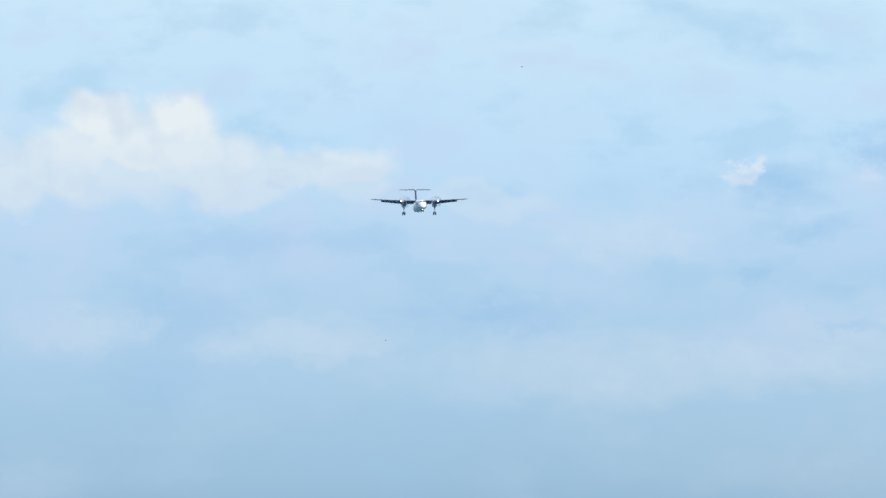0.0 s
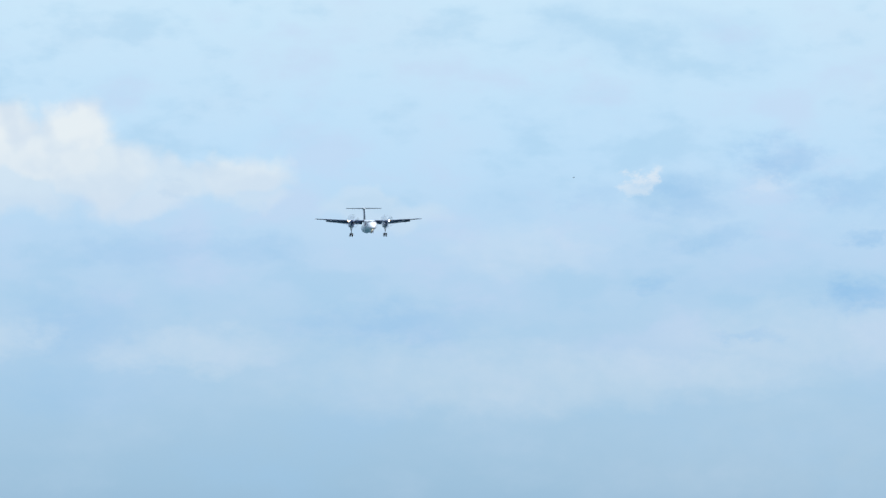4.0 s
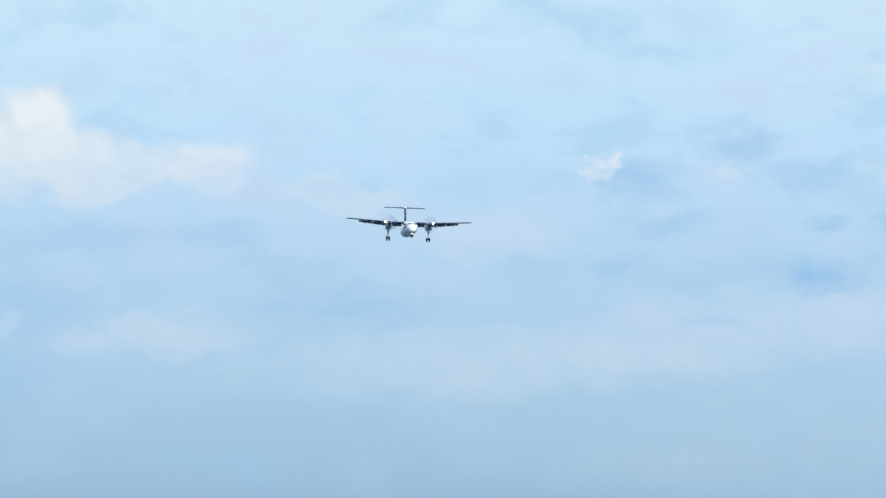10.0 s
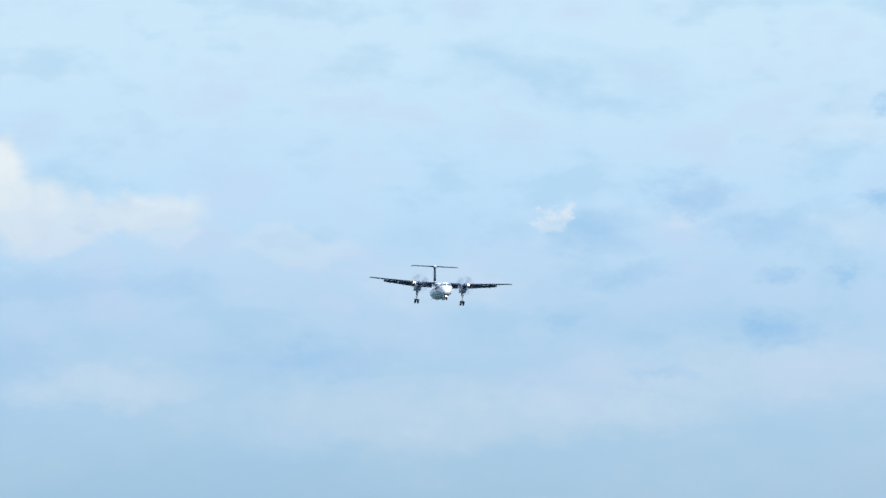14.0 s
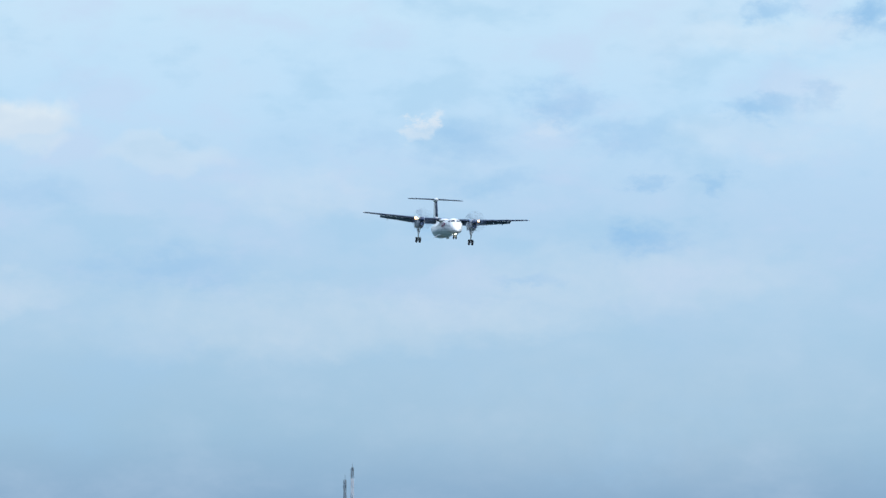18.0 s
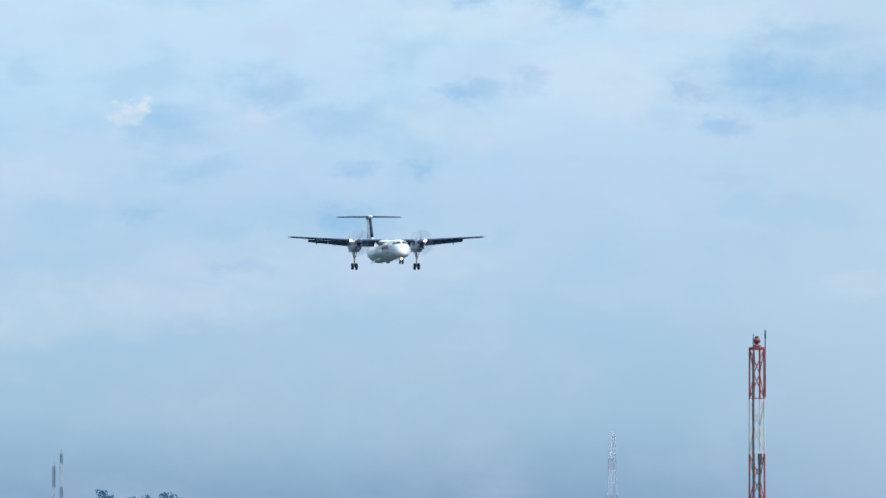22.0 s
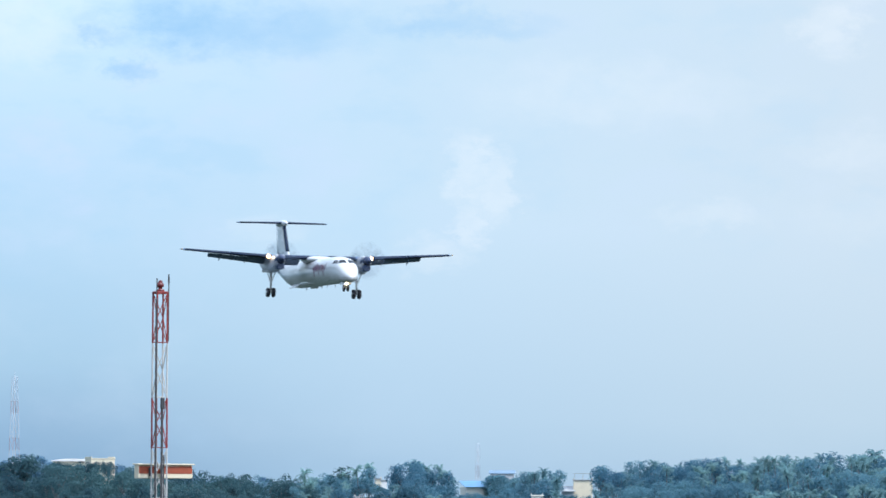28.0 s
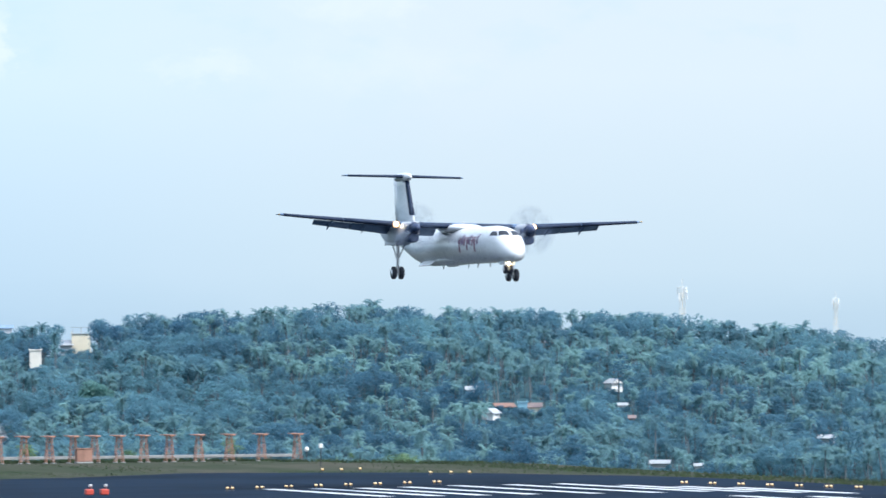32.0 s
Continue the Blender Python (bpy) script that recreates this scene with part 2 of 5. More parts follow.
# ---- materials ----
def material(name, col, rough=0.6, metal=0.0, var=0.12, scale=3.0, bump=0.0, fine=8.0, dark=None, random_part=0.0, spec=0.5, coat=0.0, island=0.0, sheen=None):
    """A surface with variation at two scales; dark: the colour of its stains."""
    m = bpy.data.materials.new(name)
    m.use_nodes = True
    g = Nodes(m.node_tree)
    pos = g.add("ShaderNodeTexCoord").outputs["Object"]
    big = g.noise(pos, scale, 4.0, 0.6)
    small = g.noise(pos, scale * fine, 3.0, 0.6)
    c = (*col, 1)
    lo = tuple(x * (1 - var) for x in col) + (1,)
    hi = tuple(min(1, x * (1 + var)) for x in col) + (1,)
    k = g.math("ADD", g.math("MULTIPLY", big.outputs["Fac"], 0.65), g.math("MULTIPLY", small.outputs["Fac"], 0.35))
    colour = g.mix(g.span(k, 0.35, 0.65), lo, hi)
    if dark:
        colour = g.mix(g.span(big.outputs["Fac"], 0.56, 0.72, 0.0, 0.7), colour, (*dark, 1))
    if random_part:
        r = g.add("ShaderNodeObjectInfo").outputs["Random"]
        colour = g.mix(1.0, colour, g.mix(r, (1 - random_part,) * 3 + (1,), (1 + random_part,) * 3 + (1,)), "MULTIPLY")
    if island:
        r = g.add("ShaderNodeNewGeometry").outputs["Random Per Island"]
        colour = g.mix(r, g.mix(1.0, colour, (1 - island, 1 - island, 1 - island * 0.7, 1), "MULTIPLY"), g.mix(1.0, colour, (1 + island * 1.2, 1 + island, 1 + island * 0.4, 1), "MULTIPLY"))
    b = g.add("ShaderNodeBsdfPrincipled")
    g.plug(colour, b.inputs["Base Color"])
    g.plug(g.span(small.outputs["Fac"], 0.3, 0.7, max(0.02, rough - 0.08), min(1, rough + 0.08)), b.inputs["Roughness"])
    b.inputs["Metallic"].default_value = metal
    b.inputs["Specular IOR Level"].default_value = spec
    b.inputs["Coat Weight"].default_value = coat
    if bump:
        n = g.add("ShaderNodeBump")
        n.inputs["Strength"].default_value = bump
        g.plug(small.outputs["Fac"], n.inputs["Height"])
        g.plug(n.outputs[0], b.inputs["Normal"])
    out = g.add("ShaderNodeOutputMaterial")
    g.plug(b.outputs[0], out.inputs[0])
    return m


def glowing(name, col, strength):
    m = bpy.data.materials.new(name)
    m.use_nodes = True
    g = Nodes(m.node_tree)
    e = g.add("ShaderNodeEmission")
    e.inputs[0].default_value, e.inputs[1].default_value = (*col, 1), strength
    out = g.add("ShaderNodeOutputMaterial")
    g.plug(e.outputs[0], out.inputs[0])
    return m


def see_through(name, col, alpha):
    """A thin, mostly clear surface: the blur of a turning blade."""
    m = bpy.data.materials.new(name)
    m.use_nodes = True
    g = Nodes(m.node_tree)
    pos = g.add("ShaderNodeTexCoord").outputs["Object"]
    n = g.noise(pos, 0.8, 3.0)
    b = g.add("ShaderNodeBsdfPrincipled")
    b.inputs["Base Color"].default_value = (*col, 1)
    b.inputs["Roughness"].default_value = 0.5
    far = g.vmath("LENGTH", pos).outputs[1]
    fade = g.math("MULTIPLY", g.span(far, 2.05, 1.45, 0.0, 1.0, True), g.span(n.outputs["Fac"], 0.35, 0.65, alpha * 0.3, alpha * 1.9))
    g.plug(fade, b.inputs["Alpha"])
    out = g.add("ShaderNodeOutputMaterial")
    g.plug(b.outputs[0], out.inputs[0])
    return m


WHITE = material("white_paint", (0.49, 0.51, 0.525), 0.3, var=0.04, scale=0.8, fine=12, dark=(0.43, 0.45, 0.465), coat=0.3)
# Nacelle white toned down to grey, standing for its shade
NACELLE = material("nacelle_paint", (0.38, 0.40, 0.43), 0.4, var=0.08, scale=1.0, dark=(0.30, 0.32, 0.35))
GREY_PAINT = material("grey_paint", (0.42, 0.44, 0.46), 0.4, var=0.08, scale=1.2)
# Flap and wing grey darkened to navy for the shade on their undersides
FLAP_SHADED = material("flap_shaded", (0.105, 0.165, 0.255), 0.55, var=0.1, scale=1.2, spec=0.2)
WING_SHADED = material("wing_shaded", (0.072, 0.120, 0.200), 0.55, var=0.1, scale=1.0, dark=(0.04, 0.075, 0.13), spec=0.2)
# Rubber black shifted to blue to stand for cool haze
BOOT = material("rubber_boot", (0.008, 0.018, 0.042), 0.6, var=0.2, scale=2.0, spec=0.2)
NAVY = material("dark_engine_paint", (0.014, 0.028, 0.07), 0.4, var=0.2)
GLASS_DARK = material("cockpit_glass", (0.010, 0.013, 0.018), 0.14, var=0.1, spec=0.16)
# Cabin glass paled to light grey to stand for glare and haze
WINDOW = material("cabin_window", (0.34, 0.36, 0.385), 0.25, var=0.1)
LIVERY = material("livery_red", (0.13, 0.026, 0.062), 0.35, var=0.15, scale=1.5)
LIVERY_B = material("livery_plum", (0.085, 0.03, 0.095), 0.35, var=0.15, scale=1.5)
# Tyre black given a slight haze blue
TYRE = material("tyre", (0.016, 0.02, 0.028), 0.85, var=0.2, scale=6)
ALLOY = material("alloy", (0.55, 0.56, 0.58), 0.35, 0.9, var=0.1, scale=6)
STRUT = material("strut_paint", (0.60, 0.62, 0.64), 0.4, 0.2, var=0.1, scale=4)
LAMP = glowing("landing_lamp", (1.0, 0.60, 0.30), 3.2)
LAMP_HOT = glowing("lamp_core", (1.0, 0.80, 0.52), 60.0)
BLUR = see_through("blade_blur", (0.06, 0.10, 0.18), 0.14)
BLADE = see_through("blade", (0.05, 0.07, 0.11), 0.04)
RED = material("signal_red", (0.20, 0.026, 0.025), 0.65, var=0.25, scale=1.2, dark=(0.16, 0.03, 0.025))
BOX_RED = material("box_red", (0.24, 0.045, 0.018), 0.6, var=0.2, scale=1.5)
MAST_WHITE = material("mast_white", (0.38, 0.39, 0.39), 0.55, var=0.15, scale=1.2, dark=(0.4, 0.38, 0.35))
STEEL = material("dark_steel", (0.030, 0.034, 0.040), 0.55, 0.2, var=0.2)
BEACON_RED = material("beacon_red", (0.11, 0.014, 0.016), 0.4, var=0.15)
# Greyer wall and duller tile than on the near houses
FAR_WALL = material("grey_limewash", (0.40, 0.42, 0.42), 0.85, var=0.1, scale=0.3)
FAR_TILE = material("dull_tile_roof", (0.15, 0.115, 0.112), 0.85, var=0.2, scale=0.4)
# Faded orange, dulled further to stand for haze
ORANGE = material("faded_orange", (0.27, 0.14, 0.10), 0.7, var=0.2, scale=1.0, dark=(0.24, 0.16, 0.14), random_part=0.15)
CONCRETE = material("concrete", (0.24, 0.25, 0.25), 0.85, var=0.15, scale=0.6, bump=0.2)
# Asphalt base blued to stand for mirrored sky and haze
ASPHALT = material("asphalt", (0.0055, 0.013, 0.025), 0.95, var=0.6, scale=0.045, fine=14, dark=(0.002, 0.005, 0.013), spec=0.03)
STRIPE = material("runway_paint", (0.40, 0.42, 0.43), 0.8, var=0.15, scale=0.7, dark=(0.3, 0.31, 0.32), spec=0.08)
WALL_WHITE = material("limewash", (0.58, 0.58, 0.57), 0.85, var=0.08, scale=0.4, dark=(0.5, 0.48, 0.44), random_part=0.08)
WALL_PALE = material("pale_cream_wall", (0.58, 0.555, 0.49), 0.85, var=0.1, scale=0.3, dark=(0.42, 0.40, 0.36))
WALL_CREAM = material("cream_wall", (0.58, 0.52, 0.40), 0.85, var=0.08, scale=0.4, dark=(0.45, 0.40, 0.32))
TERRACOTTA = material("terracotta_roof", (0.18, 0.105, 0.085), 0.8, var=0.2, scale=0.5)
BLUE_SHEET = material("blue_sheet_roof", (0.075, 0.19, 0.32), 0.5, var=0.15, scale=0.3)
BLUE_DULL = material("dull_blue_roof", (0.12, 0.19, 0.27), 0.6, var=0.15, scale=0.3)
ROOF_PALE = material("pale_sheet_roof", (0.27, 0.29, 0.31), 0.5, var=0.1, scale=0.3)
WOOD_TRUNK = material("bark", (0.095, 0.115, 0.125), 0.9, var=0.3, scale=0.6)
PALE_BLUE = material("pale_blue_paint", (0.18, 0.36, 0.45), 0.6, var=0.1, scale=0.4)
DARK_OPEN = material("dark_pane", (0.10, 0.11, 0.12), 0.2, var=0.2)
AMBER = material("amber_lens", (0.45, 0.28, 0.10), 0.25, var=0.1)
AMBER_GLOW = glowing("amber_glow", (1.0, 0.78, 0.5), 1.2)
FRESH_RED = material("orange_red_paint", (0.42, 0.05, 0.03), 0.45, var=0.1)
FEATHER = material("dark_feathers", (0.018, 0.021, 0.028), 0.8, var=0.2)


def foliage(name, col, island, patch, sheen=0.35, through=0.6):
    m = bpy.data.materials.new(name)
    m.use_nodes = True
    g = Nodes(m.node_tree)
    pos = g.add("ShaderNodeTexCoord").outputs["Object"]
    big = g.noise(pos, patch, 3.0, 0.6)
    r = g.add("ShaderNodeNewGeometry").outputs["Random Per Island"]
    a = tuple(x * 0.66 for x in col) + (1,)
    warm = (col[0] * 1.7, col[1] * 1.35, col[2] * 1.05, 1)
    colour = g.mix(g.span(big.outputs["Fac"], 0.33, 0.68), a, warm)
    colour = g.mix(1.0, colour, g.mix(r, (1 - island,) * 3 + (1,), (1 + island,) * 3 + (1,)), "MULTIPLY")
    b = g.add("ShaderNodeBsdfPrincipled")
    g.plug(colour, b.inputs["Base Color"])
    b.inputs["Roughness"].default_value = 0.55
    b.inputs["Specular IOR Level"].default_value = 0.12
    # Blue-tinted sheen stands for a veil of haze over the leaves
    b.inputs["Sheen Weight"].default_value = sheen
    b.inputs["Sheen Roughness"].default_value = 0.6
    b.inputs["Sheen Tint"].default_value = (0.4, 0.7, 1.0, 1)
    t = g.add("ShaderNodeBsdfTranslucent")
    g.plug(colour, t.inputs[0])
    mixer = g.add("ShaderNodeMixShader")
    mixer.inputs[0].default_value = through
    g.plug(b.outputs[0], mixer.inputs[1])
    g.plug(t.outputs[0], mixer.inputs[2])
    out = g.add("ShaderNodeOutputMaterial")
    g.plug(mixer.outputs[0], out.inputs[0])
    return m


# Hillside leaf and frond colours, blued and brightened to stand for haze
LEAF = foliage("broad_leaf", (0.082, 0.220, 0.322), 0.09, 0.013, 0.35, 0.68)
# Far hills: distance haze put into the leaf colour as strong blue
FAR_LEAF = foliage("hazed_leaf", (0.112, 0.245, 0.400), 0.03, 0.006, 0.1, 0.88)
# Belt trees: leaf colour darkened to stand for shade and thinner haze
DARK_LEAF = foliage("dark_belt_leaf", (0.040, 0.108, 0.145), 0.1, 0.02, 0.1)
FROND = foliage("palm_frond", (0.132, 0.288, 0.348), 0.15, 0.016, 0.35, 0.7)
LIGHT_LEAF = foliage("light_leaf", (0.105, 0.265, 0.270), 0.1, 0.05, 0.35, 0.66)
GRASS_BLADE = foliage("grass_blade", (0.034, 0.062, 0.034), 0.3, 0.3, 0.1)
SCRUB = foliage("scrub_leaf", (0.10, 0.20, 0.12), 0.25, 0.2)


# ---- building helpers ----
def mesh_from(name, verts, faces, mats, smooth=False):
    me = bpy.data.meshes.new(name)
    me.from_pydata([tuple(v) for v in verts], [], faces)
    for m in (mats if isinstance(mats, (list, tuple)) else [mats]):
        me.materials.append(m)
    if smooth:
        me.polygons.foreach_set("use_smooth", [True] * len(me.polygons))
    return me


def part(name, geo, mat, parent, label="", smooth=False):
    """One mesh object under a thing or a part; geo is a bmesh or (verts, faces)."""
    if isinstance(geo, bmesh.types.BMesh):
        me = bpy.data.meshes.new(name)
        geo.to_mesh(me)
        geo.free()
        me.materials.append(mat)
        if smooth:
            me.polygons.foreach_set("use_smooth", [True] * len(me.polygons))
    else:
        me = mesh_from(name, *geo, mat, smooth)
    ob = new(name, me)
    ob.parent = parent
    return tagged(ob, label)


def thing(name, label, category, m=None, group="", kind=""):
    ob = new(name)
    if m is not None:
        ob.matrix_world = m
    ob.empty_display_size = 0.2
    return tagged(ob, label, category, group, kind)


def box(x0, x1, y0, y1, z0, z1, bevel=0.0, bm=None):
    bm = bm or bmesh.new()
    r = bmesh.ops.create_cube(bm, size=1.0, matrix=Matrix.LocRotScale(((x0 + x1) / 2, (y0 + y1) / 2, (z0 + z1) / 2), None, (x1 - x0, y1 - y0, z1 - z0)))
    if bevel:
        edges = {e for v in r["verts"] for e in v.link_edges}
        bmesh.ops.bevel(bm, geom=list(edges), offset=bevel, segments=1, affect="EDGES")
    return bm


def rod(a, b, r0, r1=None, n=8, bm=None, caps=True):
    a, b = Vector(a), Vector(b)
    bm = bm or bmesh.new()
    d = b - a
    m = Matrix.Translation((a + b) / 2) @ d.to_track_quat("Z", "Y").to_matrix().to_4x4()
    bmesh.ops.create_cone(bm, cap_ends=caps, segments=n, radius1=r0, radius2=r0 if r1 is None else r1, depth=d.length, matrix=m)
    return bm


def loft(rings, close=True):
    """Verts and faces through rings of equally many points."""
    n = len(rings[0])
    verts = [p for ring in rings for p in ring]
    faces = [(i * n + j, i * n + (j + 1) % n, (i + 1) * n + (j + 1) % n, (i + 1) * n + j) for i in range(len(rings) - 1) for j in range(n)]
    if close:
        faces += [tuple(reversed(range(n))), tuple(range((len(rings) - 1) * n, len(rings) * n))]
    return verts, faces


def ring_yz(x, zc, ry, rz, n=28, yc=0.0, power=2.0):
    out = []
    for i in range(n):
        a = 2 * math.pi * i / n
        c, s = math.cos(a), math.sin(a)
        out.append((x, yc + ry * math.copysign(abs(c) ** (2 / power), c), zc + rz * math.copysign(abs(s) ** (2 / power), s)))
    return out


def spin(profile, n=16, axis="x"):
    """A body of revolution from (along, radius) pairs."""
    rings = []
    for t, r in profile:
        ring = [(t, r * math.cos(2 * math.pi * i / n), r * math.sin(2 * math.pi * i / n)) for i in range(n)]
        if axis == "y":
            ring = [(p[1], p[0], -p[2]) for p in ring]
        if axis == "z":
            ring = [(p[1], p[2], p[0]) for p in ring]
        rings.append(ring)
    return loft(rings)


def toward(u, v, r):
    """The place at distance r along the bearing u and v below the zero height."""
    a = radians(AZ0) + u / STEP
    return Vector((r * math.sin(a), r * math.cos(a), EYE.z + r * (129 - v) / STEP))


# ---- the land ----
RIDGE, FOOT, FAR_RIDGE = 2760.0, 2520.0, 4350.0
# bearing and height of the tree tops along the wooded ridge and the far hills
RIDGE_TOP = ((-4200, 134), (-2900, 134), (-2534, 130), (-2414, 125), (-2300, 130), (-2100, 130), (-2039, 128), (-1990, 141), (-1920, 146), (-1860, 124), (-1790, 126), (-1740, 136), (-1690, 130), (-1660, 126), (-1600, 128), (-1494, 124), (-1314, 128), (-1241, 136), (-1181, 146), (-1121, 128),
             (-1039, 121), (-939, 113), (-849, 131), (-689, 126), (-519, 110), (-300, 101), (-124, 98), (0, 105), (60, 107), (176, 108), (300, 113), (456, 124), (656, 141), (776, 166), (1000, 190), (1500, 230))
FAR_TOP = ((-4200, 90), (-3000, 90), (-2667, 78), (-2480, 68), (-2350, 86), (-2210, 116), (-2130, 104), (-2050, 98), (-1900, 104), (-1760, 106), (-1650, 104), (-1500, 116), (-1300, 135),
           (-1150, 150), (-800, 165), (700, 175), (790, 150), (1000, 150))
TREE = 10.5


def lerp_in(table, u):
    return float(np.interp(u, [p[0] for p in table], [p[1] for p in table]))


def bearing(x, y):
    return (math.atan2(x, y) - radians(AZ0)) * STEP


def ease(a, b, t):
    t = min(1.0, max(0.0, (t - a) / (b - a)))
    return t * t * (3 - 2 * t)


def height(x, y):
    """The ground: a table-top airfield, a valley, a wooded ridge and far hills."""
    r = math.hypot(x, y)
    u = bearing(x, y) if y > 0 else 4000.0
    east = 217.0 + 3.0 * math.sin(y * 0.02)
    north = 752.0 - 30.0 * ease(196, 216, x)
    table = (1 - ease(east, east + 60, x)) * (1 - ease(north, north + 70, y))
    low = -34.0 + 3 * noise.noise((x * 0.004, y * 0.004, 1.7))
    top = EYE.z + RIDGE * (129 - lerp_in(RIDGE_TOP, u)) / STEP - TREE
    rise = ease(FOOT - 40, RIDGE, r) * (1 - ease(RIDGE + 30, RIDGE + 500, r))
    z = low + (top - low) * rise
    # spurs and gullies down the slope
    z += 7.5 * noise.noise((x * 0.011, y * 0.006, 8.3)) * ease(FOOT - 60, FOOT + 20, r) * (1 - ease(RIDGE - 70, RIDGE - 20, r))
    far = EYE.z + FAR_RIDGE * (129 - lerp_in(FAR_TOP, u)) / STEP - TREE - 1.0
    z += (far - low) * ease(3700, FAR_RIDGE, r)
    z = z * (1 - table) + 0.2 * table * ease(700, 735, y)
    z += (EYE.z - 1.6) * math.exp(-(r / 75.0) ** 2)
    return z


def build_ground():
    radii = [0.0, 6, 12, 20, 32, 48, 70, 100, 150, 220, 320, 420, 520] + list(range(560, 830, 6)) + [840, 880, 950, 1100, 1350, 1700, 2100, 2350, 2440]
    radii += list(range(2470, 2800, 15)) + [2850, 2950, 3100, 3350, 3650, 3850, 4000, 4100, 4200, 4300, 4350, 4450, 4700, 4950]
    angles = [radians(a) for a in np.arange(2.0, 26.0, 0.12)] + [radians(a) for a in np.arange(26.0, 361.9, 6.0)]
    n = len(angles)
    verts = []
    for r in radii:
        for a in angles:
            x, y = r * math.sin(a), r * math.cos(a)
            verts.append((x, y, height(x, y)))
    faces = [(i * n + j, (i + 1) * n + j, (i + 1) * n + (j + 1) % n, i * n + (j + 1) % n) for i in range(len(radii) - 1) for j in range(n)]
    m = bpy.data.materials.new("grassland")
    m.use_nodes = True
    g = Nodes(m.node_tree)
    pos = g.add("ShaderNodeTexCoord").outputs["Object"]
    a = g.noise(g.vmath("MULTIPLY", pos, (1.0, 0.35, 1.0)).outputs[0], 0.11, 6.0, 0.68).outputs["Fac"]
    b = g.noise(pos, 0.35, 4.0, 0.65).outputs["Fac"]
    c = g.mix(g.span(a, 0.35, 0.65), (0.014, 0.026, 0.011, 1), (0.050, 0.047, 0.038, 1))
    c = g.mix(g.span(b, 0.45, 0.7, 0.0, 0.6), c, (0.018, 0.027, 0.017, 1))
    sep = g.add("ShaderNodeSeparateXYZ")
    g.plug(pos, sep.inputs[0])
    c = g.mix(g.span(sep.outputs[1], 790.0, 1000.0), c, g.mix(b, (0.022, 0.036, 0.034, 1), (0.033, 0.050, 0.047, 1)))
    # Hill ground blued to stand for haze and the shade between trees
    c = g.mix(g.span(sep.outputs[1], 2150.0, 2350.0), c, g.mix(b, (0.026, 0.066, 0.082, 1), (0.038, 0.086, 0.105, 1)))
    bs = g.add("ShaderNodeBsdfPrincipled")
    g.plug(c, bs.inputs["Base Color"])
    bs.inputs["Roughness"].default_value = 0.95
    bs.inputs["Specular IOR Level"].default_value = 0.05
    bump = g.add("ShaderNodeBump")
    bump.inputs["Strength"].default_value = 0.5
    g.plug(b, bump.inputs["Height"])
    g.plug(bump.outputs[0], bs.inputs["Normal"])
    out = g.add("ShaderNodeOutputMaterial")
    g.plug(bs.outputs[0], out.inputs[0])
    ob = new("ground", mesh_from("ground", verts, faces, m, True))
    return tagged(ob, "dry grass airfield table, valley and wooded hills", "ground", kind="structure")


build_ground()


# far edge of the asphalt across the runway, fitted to the camera's view
EDGE = ((109, 668), (153, 676), (164, 680), (170, 682), (177, 689), (184, 697), (190, 693), (196, 689), (202, 683), (206, 673), (210.5, 660), (213, 640))


def slab(name, x0, x1, y0, z, mat, label, category):
    """A thin paved sheet with an uneven far edge shaped to fit the camera's view."""
    nx, ny = 60, 24
    verts = []
    for j in range(ny + 1):
        for i in range(nx + 1):
            x = x0 + (x1 - x0) * i / nx
            end = lerp_in(EDGE, x) + 2.2 * noise.noise((x * .35, 1.0, 4.0)) + .9 * noise.noise((x * 1.7, 2.0, 4.0))
            verts.append((x, y0 + (end - y0) * j / ny, z))
    n = len(verts)
    verts += [(x, y, z - .2) for x, y, _ in verts[-nx - 1:]]
    faces = [(j * (nx + 1) + i, j * (nx + 1) + i + 1, (j + 1) * (nx + 1) + i + 1, (j + 1) * (nx + 1) + i) for j in range(ny) for i in range(nx)]
    faces += [(n - nx - 1 + i, n - nx + i, n + i + 1, n + i) for i in range(nx)]
    ob = new(name, mesh_from(name, verts, faces, mat))
    return tagged(ob, label, category, kind="structure")


RUNWAY_X = 184.0
runway = slab("runway", RUNWAY_X - 31, RUNWAY_X + 28.5, 150, 0.03, ASPHALT, "dark worn asphalt runway with white threshold stripes", "runway")
slab("turn_pad", RUNWAY_X - 75, RUNWAY_X - 31, 540, 0.03, ASPHALT, "dark asphalt turning pad beside the runway end", "pavement")

# threshold stripes, then two bars of the next marking: x, far end, length
stripe_mesh = mesh_from("threshold_stripe", [(-0.6, -1, 0), (0.6, -1, 0), (0.6, 0, 0), (-0.6, 0, 0), (-0.6, -1, -0.02), (0.6, -1, -0.02), (0.6, 0, -0.02), (-0.6, 0, -0.02)],
                        [(0, 1, 2, 3), (0, 4, 5, 1), (1, 5, 6, 2), (2, 6, 7, 3), (3, 7, 4, 0)], STRIPE)
for x, y, length in ((170.8, 625, 32), (174.5, 625, 32), (177.9, 625, 32), (181.9, 627, 33), (186.6, 630, 36), (191.2, 631, 37), (195.4, 632, 36), (197.7, 623, 30), (199.9, 616, 28), (201.9, 609, 26),
                     (192.4, 580.5, 14), (196.2, 575, 14)):
    ob = new("threshold_stripe", stripe_mesh)
    ob.parent = runway
    ob.location = (x, y, 0.038)
    ob.scale.y = length


